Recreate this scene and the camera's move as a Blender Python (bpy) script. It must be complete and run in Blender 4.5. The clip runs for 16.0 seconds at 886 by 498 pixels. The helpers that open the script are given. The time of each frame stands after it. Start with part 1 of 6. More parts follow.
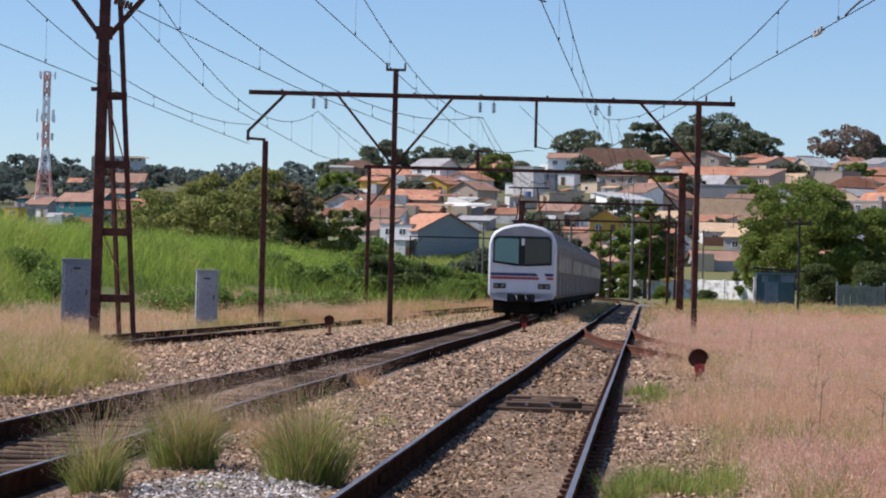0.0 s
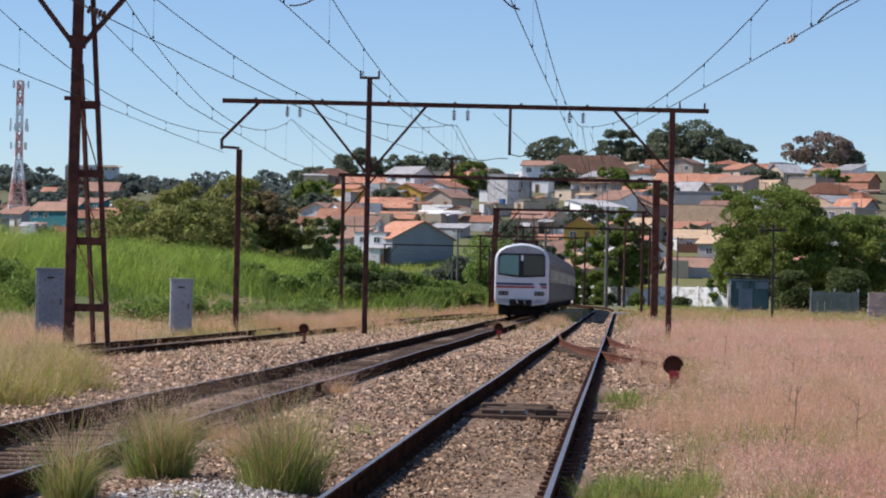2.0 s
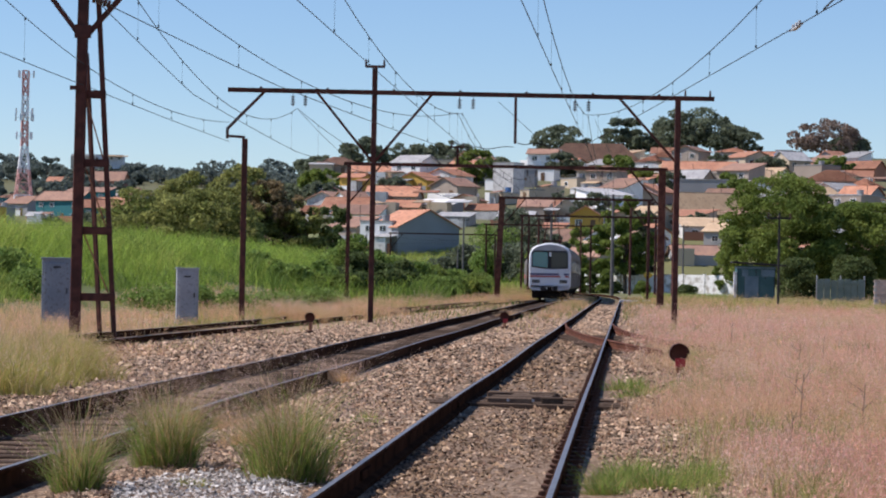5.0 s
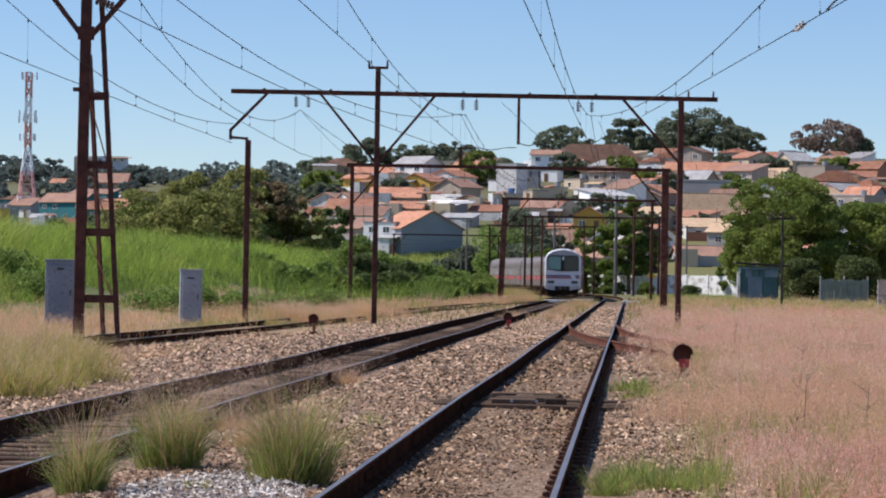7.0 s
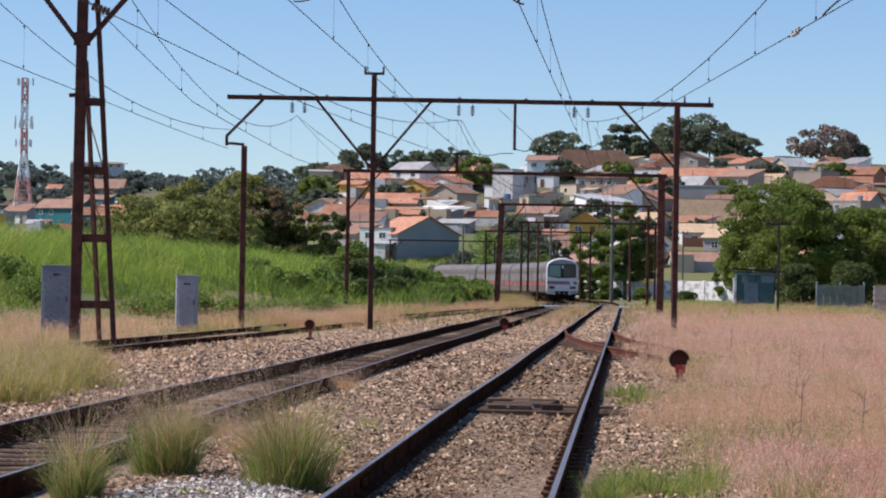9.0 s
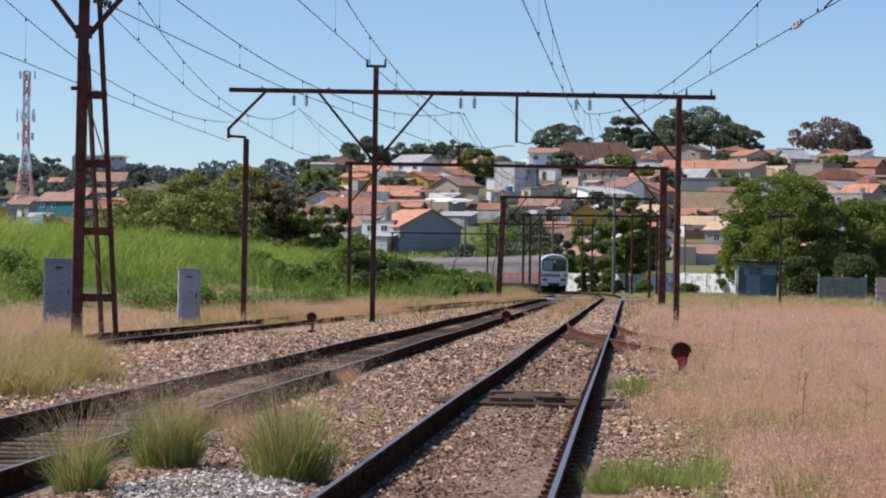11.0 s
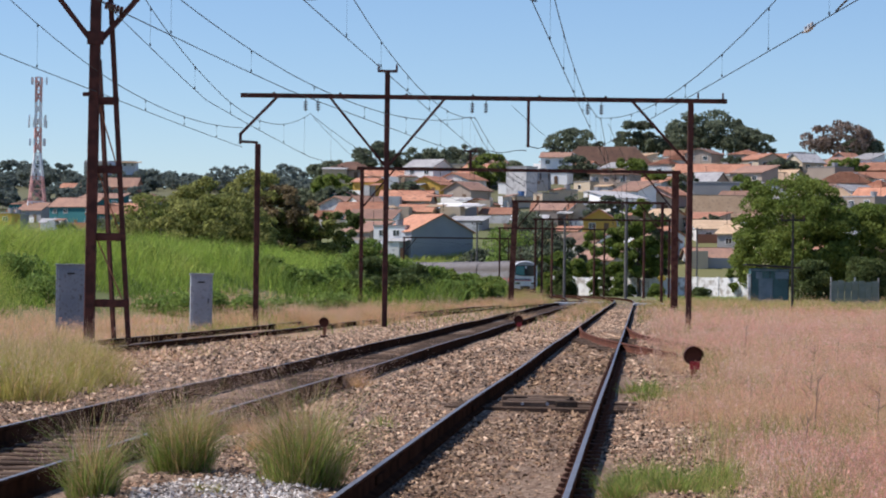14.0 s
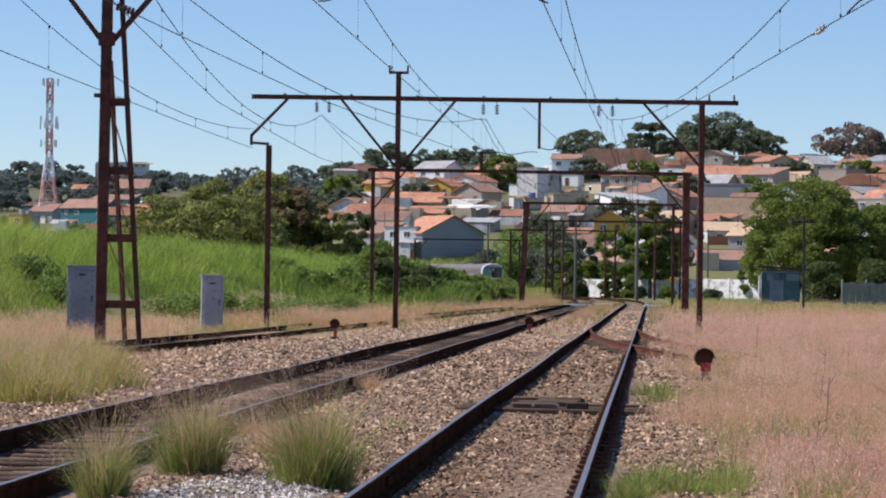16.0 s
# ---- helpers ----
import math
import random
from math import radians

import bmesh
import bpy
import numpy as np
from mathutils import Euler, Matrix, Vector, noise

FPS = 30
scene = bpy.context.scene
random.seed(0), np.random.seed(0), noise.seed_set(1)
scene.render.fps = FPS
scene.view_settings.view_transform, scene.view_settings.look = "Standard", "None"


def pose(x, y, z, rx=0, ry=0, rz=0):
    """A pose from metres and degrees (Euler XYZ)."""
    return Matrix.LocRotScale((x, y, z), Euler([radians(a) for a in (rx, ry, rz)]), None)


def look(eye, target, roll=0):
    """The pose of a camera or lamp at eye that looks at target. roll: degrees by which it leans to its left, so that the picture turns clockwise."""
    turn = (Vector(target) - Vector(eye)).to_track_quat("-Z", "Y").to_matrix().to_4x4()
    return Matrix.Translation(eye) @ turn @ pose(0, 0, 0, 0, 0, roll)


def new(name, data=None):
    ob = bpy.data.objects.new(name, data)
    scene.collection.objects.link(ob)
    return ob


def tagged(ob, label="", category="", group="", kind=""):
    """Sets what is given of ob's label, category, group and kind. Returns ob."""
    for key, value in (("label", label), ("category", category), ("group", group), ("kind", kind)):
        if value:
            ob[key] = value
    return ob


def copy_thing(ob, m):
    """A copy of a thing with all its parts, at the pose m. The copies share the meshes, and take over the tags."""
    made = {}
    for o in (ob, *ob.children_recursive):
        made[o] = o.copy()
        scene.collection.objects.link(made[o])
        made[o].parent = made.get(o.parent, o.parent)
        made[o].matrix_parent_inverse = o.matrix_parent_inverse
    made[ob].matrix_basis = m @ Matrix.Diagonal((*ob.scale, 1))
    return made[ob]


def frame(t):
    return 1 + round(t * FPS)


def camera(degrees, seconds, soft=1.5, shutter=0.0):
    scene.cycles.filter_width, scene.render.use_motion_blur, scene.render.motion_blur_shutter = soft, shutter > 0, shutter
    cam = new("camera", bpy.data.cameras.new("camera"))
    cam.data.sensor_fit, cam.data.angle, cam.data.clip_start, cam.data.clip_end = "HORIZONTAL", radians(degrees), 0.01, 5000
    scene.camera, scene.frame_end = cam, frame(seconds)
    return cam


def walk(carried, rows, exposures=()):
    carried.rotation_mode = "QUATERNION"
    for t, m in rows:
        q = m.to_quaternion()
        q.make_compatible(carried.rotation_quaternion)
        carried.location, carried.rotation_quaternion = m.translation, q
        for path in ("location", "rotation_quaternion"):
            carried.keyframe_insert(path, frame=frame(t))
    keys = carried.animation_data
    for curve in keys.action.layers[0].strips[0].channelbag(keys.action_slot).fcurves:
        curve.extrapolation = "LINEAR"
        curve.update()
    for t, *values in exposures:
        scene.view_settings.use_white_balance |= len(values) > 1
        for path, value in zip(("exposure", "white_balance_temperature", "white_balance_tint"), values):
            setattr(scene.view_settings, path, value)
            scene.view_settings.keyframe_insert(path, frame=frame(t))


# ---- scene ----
cam = camera(19.77, 16.0, soft=2.0)
TURNS = [
    (0, -0.115, 0.702, -1.46),
    (0.5, -0.185, 0.835, -1.125),
    (1, -0.44, 0.87, -1.203),
    (1.5, -0.507, 0.824, -1.126),
    (2, -0.688, 0.891, -1.223),
    (2.5, -0.716, 0.718, -1.191),
    (3, -0.885, 0.657, -1.212),
    (3.5, -0.755, 0.528, -1.185),
    (4, -0.585, 0.552, -1.129),
    (6.5, -0.533, 0.694, -1.013),
    (7, -0.477, 0.653, -0.978),
    (7.5, -0.537, 0.712, -0.913),
    (8, -0.52, 0.768, -0.913),
    (8.5, -0.461, 0.757, -0.917),
    (9, -0.562, 0.783, -0.958),
    (11.5, -0.475, 0.597, -0.84),
    (12, -0.425, 0.61, -0.778),
    (12.5, -0.346, 0.716, -0.802),
    (13, -0.457, 0.673, -0.754),
    (13.5, -0.341, 0.653, -0.771),
    (14, -0.245, 0.719, -0.733),
    (14.5, -0.307, 0.75, -0.767),
    (15, -0.078, 0.73, -0.774),
    (15.5, -0.089, 0.75, -0.802),
    (16, -0, 0.75, -0.8),
]
walk(cam, [(t, pose(0, 0, 1.72, 90 + pitch, roll, yaw)) for t, yaw, pitch, roll in TURNS], [(0, 0.14, 6230, 15), (16, 0.14, 6230, 15)])

# ---- world, sun ----
SUN_FROM = Vector((-0.80, 0.05, 0.95)).normalized()
world = bpy.data.worlds.new("sky")
scene.world = world
world.use_nodes = True
wn = world.node_tree
sky = wn.nodes.new("ShaderNodeTexSky")
sky.sky_type = "NISHITA"
sky.sun_disc = False
sky.sun_elevation = math.asin(SUN_FROM.z)
sky.sun_rotation = math.atan2(SUN_FROM.x, SUN_FROM.y)
sky.altitude = 700
sky.air_density = 1.0
sky.dust_density = 0.0
sky.ozone_density = 6.0
wn.links.new(sky.outputs[0], wn.nodes["Background"].inputs[0])
wn.nodes["Background"].inputs[1].default_value = 0.11
sun = new("sun", bpy.data.lights.new("sun", "SUN"))
sun.data.energy, sun.data.angle, sun.data.color = 4.9, radians(0.53), (1.0, 0.93, 0.84)
sun.matrix_world = look(SUN_FROM * 50, (0, 0, 0))

# ---- materials ----
def mat(name, c1, c2, rough=0.8, scale=4.0, bump=0.2, metal=0.0, fine=None, c3=None, vary=0.0, island=0.0, spec=0.3, stretch=(1, 1, 1), c3_amount=0.5):
    """Two colours mixed by a coarse noise, a third by a finer one, with relief; vary: brightness by piece."""
    m = bpy.data.materials.new(name)
    m.use_nodes = True
    t = m.node_tree
    n, l = t.nodes, t.links
    b = n["Principled BSDF"]
    tc = n.new("ShaderNodeTexCoord")
    mp = n.new("ShaderNodeMapping")
    mp.inputs["Scale"].default_value = stretch
    l.new(tc.outputs["Object"], mp.inputs[0])
    big = n.new("ShaderNodeTexNoise")
    big.inputs["Scale"].default_value = scale
    big.inputs["Detail"].default_value = 5
    l.new(mp.outputs[0], big.inputs["Vector"])
    ramp = n.new("ShaderNodeMapRange")
    ramp.inputs[1].default_value, ramp.inputs[2].default_value = 0.35, 0.65
    l.new(big.outputs["Fac"], ramp.inputs[0])
    mix = n.new("ShaderNodeMix")
    mix.data_type = "RGBA"
    mix.inputs[6].default_value, mix.inputs[7].default_value = (*c1, 1), (*c2, 1)
    l.new(ramp.outputs[0], mix.inputs[0])
    out = mix.outputs[2]
    small = n.new("ShaderNodeTexNoise")
    small.inputs["Scale"].default_value = fine or scale * 9
    small.inputs["Detail"].default_value = 4
    l.new(mp.outputs[0], small.inputs["Vector"])
    if c3:
        r2 = n.new("ShaderNodeMapRange")
        r2.inputs[1].default_value, r2.inputs[2].default_value = 1 - c3_amount - 0.06, 1 - c3_amount + 0.1
        l.new(small.outputs["Fac"], r2.inputs[0])
        m2 = n.new("ShaderNodeMix")
        m2.data_type = "RGBA"
        m2.inputs[7].default_value = (*c3, 1)
        l.new(out, m2.inputs[6])
        l.new(r2.outputs[0], m2.inputs[0])
        out = m2.outputs[2]
    for amount, node, socket in ((vary, "ShaderNodeObjectInfo", "Random"), (island, "ShaderNodeNewGeometry", "Random Per Island")):
        if amount:
            info = n.new(node)
            mr = n.new("ShaderNodeMapRange")
            mr.inputs[3].default_value, mr.inputs[4].default_value = 1 - amount, 1 + amount
            l.new(info.outputs[socket], mr.inputs[0])
            hs = n.new("ShaderNodeHueSaturation")
            l.new(mr.outputs[0], hs.inputs["Value"])
            l.new(out, hs.inputs["Color"])
            out = hs.outputs[0]
    l.new(out, b.inputs["Base Color"])
    if bump:
        bp = n.new("ShaderNodeBump")
        bp.inputs["Strength"].default_value = bump
        bp.inputs["Distance"].default_value = 0.02
        l.new(small.outputs["Fac"], bp.inputs["Height"])
        l.new(bp.outputs[0], b.inputs["Normal"])
    b.inputs["Roughness"].default_value = rough
    b.inputs["Metallic"].default_value = metal
    b.inputs["Specular IOR Level"].default_value = spec
    return m


def glass(name, colour, rough=0.08, spec=0.8):
    m = bpy.data.materials.new(name)
    m.use_nodes = True
    b = m.node_tree.nodes["Principled BSDF"]
    b.inputs["Base Color"].default_value = (*colour, 1)
    b.inputs["Roughness"].default_value = rough
    b.inputs["Specular IOR Level"].default_value = spec
    return m


def leafy(name, c1, c2, rough=0.6, through_light=0.25, island=0.35, scale=0.6):
    """Blades and leaves: colour by piece, some light through them."""
    m = mat(name, c1, c2, rough, scale, 0.0, island=island, spec=0.08)
    n, l = m.node_tree.nodes, m.node_tree.links
    b = n["Principled BSDF"]
    tr = n.new("ShaderNodeBsdfTranslucent")
    src = b.inputs["Base Color"].links[0].from_socket
    l.new(src, tr.inputs[0])
    mx = n.new("ShaderNodeMixShader")
    mx.inputs[0].default_value = through_light
    l.new(b.outputs[0], mx.inputs[1])
    l.new(tr.outputs[0], mx.inputs[2])
    l.new(mx.outputs[0], n["Material Output"].inputs[0])
    return m


M = {}
M["rust"] = mat("rusty_painted_steel", (0.080, 0.030, 0.025), (0.115, 0.044, 0.034), 0.75, 0.9, 0.15, 0.0, c3=(0.058, 0.024, 0.02), fine=3.5, spec=0.2)
# Brighter copy of the rust: sunlight on the lattice posts, put into colour.
M["rust_sunlit"] = mat("sunburnt_rusty_steel", (0.12, 0.05, 0.036), (0.18, 0.08, 0.056), 0.8, 0.9, 0.2, 0.0, c3=(0.09, 0.036, 0.028), fine=3.5, spec=0.15)
M["orange_rust"] = mat("orange_rust", (0.28, 0.11, 0.06), (0.38, 0.18, 0.10), 0.85, 6, 0.3)
M["rail_side"] = mat("rusty_rail_steel", (0.034, 0.018, 0.012), (0.07, 0.032, 0.019), 0.95, 3, 0.3, 0.0, spec=0.0)
M["rail_red"] = mat("red_rusted_rail", (0.09, 0.036, 0.024), (0.15, 0.062, 0.04), 0.9, 3, 0.3, 0.0, spec=0.1)
M["rail_top"] = mat("worn_rail_head", (0.16, 0.158, 0.168), (0.24, 0.235, 0.25), 0.42, 6, 0.1, 0.45)
M["sleeper"] = mat("weathered_sleeper_wood", (0.105, 0.070, 0.050), (0.16, 0.112, 0.080), 0.95, 2.5, 0.5, vary=0.35, stretch=(1, 6, 6), c3=(0.09, 0.062, 0.047), spec=0.1)
M["concrete"] = mat("weathered_concrete", (0.36, 0.37, 0.39), (0.46, 0.47, 0.48), 0.85, 1.6, 0.25, c3=(0.28, 0.28, 0.29), c3_amount=0.4)
M["wire"] = mat("oxidised_copper_wire", (0.03, 0.03, 0.032), (0.05, 0.048, 0.045), 0.6, 3, 0.0, 0.5)
M["insulator"] = mat("brown_glazed_porcelain", (0.05, 0.02, 0.015), (0.08, 0.03, 0.02), 0.3, 5, 0.0)
M["black"] = mat("black_painted_metal", (0.012, 0.012, 0.013), (0.03, 0.028, 0.027), 0.6, 5, 0.1)
M["ballast_stone"] = mat("granite_ballast", (0.32, 0.215, 0.135), (0.45, 0.33, 0.235), 0.85, 0.7, 0.2, island=0.95, c3=(0.20, 0.115, 0.07), fine=5)
M["ballast_rusty"] = mat("rust_stained_ballast", (0.185, 0.115, 0.065), (0.31, 0.21, 0.13), 0.9, 0.7, 0.2, island=0.85, c3=(0.12, 0.07, 0.045), fine=5)
M["ballast_grey"] = mat("pale_grey_ballast", (0.40, 0.36, 0.33), (0.55, 0.52, 0.49), 0.85, 0.9, 0.2, island=0.8, c3=(0.25, 0.22, 0.2), fine=5)
M["red_paint"] = mat("faded_red_paint", (0.38, 0.03, 0.04), (0.5, 0.06, 0.06), 0.6, 8, 0.1)
M["white_paint"] = mat("white_paint", (0.72, 0.72, 0.72), (0.8, 0.8, 0.79), 0.6, 3, 0.1)

# ---- builders ----
def mesh_of(bm, name, smooth=False):
    me = bpy.data.meshes.new(name)
    bm.to_mesh(me)
    bm.free()
    if smooth:
        for p in me.polygons:
            p.use_smooth = True
    return me


def fast_mesh(name, verts, tris, material):
    """A mesh out of arrays: verts n x 3, tris m x 3."""
    me = bpy.data.meshes.new(name)
    verts = np.asarray(verts, dtype=np.float32)
    tris = np.asarray(tris, dtype=np.int32)
    me.vertices.add(len(verts))
    me.vertices.foreach_set("co", verts.ravel())
    me.loops.add(tris.size)
    me.loops.foreach_set("vertex_index", tris.ravel())
    me.polygons.add(len(tris))
    me.polygons.foreach_set("loop_start", np.arange(len(tris), dtype=np.int32) * 3)
    me.update(calc_edges=True)
    me.materials.append(material)
    return me


def part(name, shape, material, parent=None, label="", at=None):
    """Links a bmesh, or a mesh, as one object, under a thing or a part."""
    me = mesh_of(shape, name) if isinstance(shape, bmesh.types.BMesh) else shape
    if material is not None and not me.materials:
        me.materials.append(material)
    ob = new(name, me)
    if parent is not None:
        ob.parent = parent
    if at is not None:
        ob.matrix_basis = at
    if label:
        tagged(ob, label)
    return ob


def thing(name, label, category, at=None, group="", kind=""):
    ob = new(name)
    ob.empty_display_size = 0.3
    if at is not None:
        ob.matrix_basis = at
    return tagged(ob, label, category, group, kind)


def box(size, centre=(0, 0, 0), bevel=0.0, bm=None, turn=None):
    bm = bm or bmesh.new()
    m = Matrix.Translation(centre) @ (turn or Matrix()) @ Matrix.Diagonal((*size, 1))
    made = bmesh.ops.create_cube(bm, size=1, matrix=m)
    if bevel:
        edges = list({e for v in made["verts"] for e in v.link_edges})
        bmesh.ops.bevel(bm, geom=edges, offset=bevel, segments=1, affect="EDGES")
    return bm


def bar(a, b, w, d=None, bm=None):
    """A square bar from a to b, w wide and d deep."""
    a, b = Vector(a), Vector(b)
    v = b - a
    q = v.to_track_quat("Z", "Y").to_matrix().to_4x4()
    return box((w, d or w, v.length), (a + b) / 2, 0, bm, q)


def rod(a, b, r, bm=None, n=8, r2=None):
    bm = bm or bmesh.new()
    a, b = Vector(a), Vector(b)
    v = b - a
    q = v.to_track_quat("Z", "Y").to_matrix().to_4x4()
    bmesh.ops.create_cone(bm, cap_ends=True, segments=n, radius1=r, radius2=r if r2 is None else r2, depth=v.length, matrix=Matrix.Translation((a + b) / 2) @ q)
    return bm


def prism(outline, y0, y1, bm=None):
    """A closed outline in x and z, drawn out along y."""
    bm = bm or bmesh.new()
    lo = [bm.verts.new((x, y0, z)) for x, z in outline]
    hi = [bm.verts.new((x, y1, z)) for x, z in outline]
    n = len(outline)
    for i in range(n):
        bm.faces.new((lo[i], lo[(i + 1) % n], hi[(i + 1) % n], hi[i]))
    bm.faces.new(lo[::-1])
    bm.faces.new(hi)
    bmesh.ops.recalc_face_normals(bm, faces=bm.faces)
    return bm


def smooth01(a, b, v):
    t = np.clip((v - a) / (b - a), 0, 1)
    return t * t * (3 - 2 * t)


# ---- the plan: track lines and the lie of the land ----
STEP = 1.0


def lay_line():
    """Centre line of the main track by whole metres of y: straight, then a curve to the left."""
    pts, x, m = [], -1.37, 0.0822
    for i in range(900):
        y = i * STEP
        pts.append((x, y, m))
        k = 0.0012 * float(smooth01(195, 235, y)) + 0.0025 * float(smooth01(245, 305, y))
        m -= k * STEP * (1 + m * m) ** 1.5
        x += m * STEP
        if m < -1.2:
            break
    return np.array(pts)


LINE = lay_line()


def main_x(y, off=0.0):
    """x of a line beside the main track, off metres to its right, at y."""
    y = np.clip(np.asarray(y, dtype=float), 0, LINE[-1, 1])
    m = np.interp(y, LINE[:, 1], LINE[:, 2])
    return np.interp(y, LINE[:, 1], LINE[:, 0]) + off * np.sqrt(1 + m * m)


OFF_B = -4.35


def straight_q(x, y):
    return x - (-1.37 + 0.0822 * y)


def land(x, y):
    """Height of the ground: flat by the tracks, a bank of tall grass on one side, a hill behind."""
    x, y = np.asarray(x, dtype=float), np.asarray(y, dtype=float)
    yy = np.maximum(y, 1.0)
    u = x / yy
    right = smooth01(-0.062, -0.03, u)
    crest = 662 + 83 * smooth01(0.035, 0.062, u)
    z_right = np.maximum(0, np.minimum(y, crest) - 395) * 0.112 * smooth01(395, 460, y) + np.clip(y - 745, 0, 600) * 0.004
    z_left = np.maximum(0, np.minimum(y, 1250) - 395) * 0.054 * smooth01(395, 500, y)
    hill = z_left * (1 - right) + z_right * right
    q = straight_q(x, y)
    away = x - main_x(y, OFF_B)
    gap = np.minimum(-away, -q)
    bank = 3.0 * smooth01(13.5, 27, gap) * smooth01(70, 125, y) * (1 - smooth01(330, 400, y))
    wob = 0.05 * np.sin(x * 0.61 + 1.3) * np.sin(y * 0.37) + 0.03 * np.sin(x * 1.7) * np.sin(y * 1.3 + 0.5)
    side = smooth01(3.0, 6.0, q) + smooth01(9.0, 14.0, -q)
    beds = sum(1 - smooth01(0.95, 1.7, np.abs(x - main_x(y, o))) for o in (0.0, OFF_B))
    return hill + bank + wob * side - 0.085 * beds * (1 - smooth01(380, 420, y))


def land_z(x, y):
    return float(land(x, y))


# ---- ground ----
def ground_material():
    m = mat("soil", (0.32, 0.20, 0.12), (0.40, 0.26, 0.16), 0.95, 0.35, 0.4, c3=(0.24, 0.18, 0.10), fine=3)
    n, l = m.node_tree.nodes, m.node_tree.links
    b = n["Principled BSDF"]
    soil = b.inputs["Base Color"].links[0].from_socket
    tc = n.new("ShaderNodeTexCoord")
    sep = n.new("ShaderNodeSeparateXYZ")
    l.new(tc.outputs["Object"], sep.inputs[0])

    def maths(op, a, c):
        k = n.new("ShaderNodeMath")
        k.operation = op
        for i, v in enumerate((a, c)):
            if isinstance(v, (int, float)):
                k.inputs[i].default_value = v
            else:
                l.new(v, k.inputs[i])
        return k.outputs[0]

    q = maths("SUBTRACT", sep.outputs[0], maths("ADD", maths("MULTIPLY", sep.outputs[1], 0.0822), -1.37))
    wob = n.new("ShaderNodeTexNoise")
    wob.inputs["Scale"].default_value = 0.5
    wob.inputs["Detail"].default_value = 4
    q = maths("ADD", q, maths("MULTIPLY", maths("SUBTRACT", wob.outputs["Fac"], 0.5), 3.0))

    def band(lo, hi, soft):
        a = n.new("ShaderNodeMapRange")
        a.inputs[1].default_value, a.inputs[2].default_value = lo - soft, lo + soft
        l.new(q, a.inputs[0])
        c = n.new("ShaderNodeMapRange")
        c.inputs[1].default_value, c.inputs[2].default_value = hi - soft, hi + soft
        c.inputs[3].default_value, c.inputs[4].default_value = 1, 0
        l.new(q, c.inputs[0])
        return maths("MULTIPLY", a.outputs[0], c.outputs[0])

    def stone():
        vor = n.new("ShaderNodeTexVoronoi")
        vor.inputs["Scale"].default_value = 26
        l.new(tc.outputs["Object"], vor.inputs["Vector"])
        r = n.new("ShaderNodeValToRGB")
        e = r.color_ramp.elements
        e[0].position, e[0].color = 0.0, (0.075, 0.045, 0.026, 1)
        e[1].position, e[1].color = 1.0, (0.38, 0.285, 0.20, 1)
        k = e.new(0.5)
        k.color = (0.175, 0.105, 0.064, 1)
        sc = n.new("ShaderNodeSeparateColor")
        l.new(vor.outputs["Color"], sc.inputs[0])
        l.new(sc.outputs[0], r.inputs[0])
        return r.outputs[0], vor

    colour, vor = stone()

    def over(base, top, fac):
        k = n.new("ShaderNodeMix")
        k.data_type = "RGBA"
        l.new(fac, k.inputs[0])
        l.new(base, k.inputs[6])
        l.new(top, k.inputs[7])
        return k.outputs[2]

    green = n.new("ShaderNodeRGB")
    green.outputs[0].default_value = (0.13, 0.15, 0.05, 1)
    far = n.new("ShaderNodeMapRange")
    far.inputs[1].default_value, far.inputs[2].default_value = 190, 300
    l.new(sep.outputs[1], far.inputs[0])
    out = over(soil, green.outputs[0], band(-400, -19, 2))
    out = over(out, colour, band(-8.6, 1.5, 0.7))
    out = over(out, green.outputs[0], maths("MULTIPLY", far.outputs[0], 0.8))
    hill = n.new("ShaderNodeMapRange")
    hill.inputs[1].default_value, hill.inputs[2].default_value = 470, 520
    l.new(sep.outputs[1], hill.inputs[0])
    town = n.new("ShaderNodeRGB")
    town.outputs[0].default_value = (0.13, 0.12, 0.065, 1)
    out = over(out, town.outputs[0], maths("MULTIPLY", hill.outputs[0], 0.75))
    l.new(out, b.inputs["Base Color"])
    return m


def build_ground():
    def axis(marks):
        vals = []
        for lo, hi, step in marks:
            vals += list(np.arange(lo, hi, step))
        return np.array(vals + [marks[-1][1]])

    xs = axis([(-2600, -400, 200), (-400, -80, 20), (-80, 60, 2), (60, 400, 17), (400, 2600, 200)])
    ys = axis([(-300, 0, 50), (0, 14, 7), (14, 130, 2), (130, 420, 5), (420, 1300, 20), (1300, 4300, 300)])
    gx, gy = np.meshgrid(xs, ys)
    gz = land(gx, gy)
    verts = np.stack([gx, gy, gz], -1).reshape(-1, 3)
    nx, ny = len(xs), len(ys)
    i, j = np.meshgrid(np.arange(nx - 1), np.arange(ny - 1))
    a = (j * nx + i).ravel()
    tris = np.concatenate([np.stack([a, a + 1, a + nx + 1], 1), np.stack([a, a + nx + 1, a + nx], 1)])
    me = fast_mesh("ground", verts, tris, ground_material())
    for p in me.polygons:
        p.use_smooth = True
    return tagged(new("ground", me), "earthy ground with pale stone ballast along the tracks", "ground", kind="structure")


build_ground()

# ---- tracks ----
RAIL = [(-0.07, -0.055), (0.07, -0.055), (0.07, -0.02), (0.014, 0.0), (0.014, 0.11), (0.036, 0.122), (0.036, 0.147), (0.023, 0.16), (-0.023, 0.16), (-0.036, 0.147), (-0.036, 0.122), (-0.014, 0.11), (-0.014, 0.0), (-0.07, -0.02)]


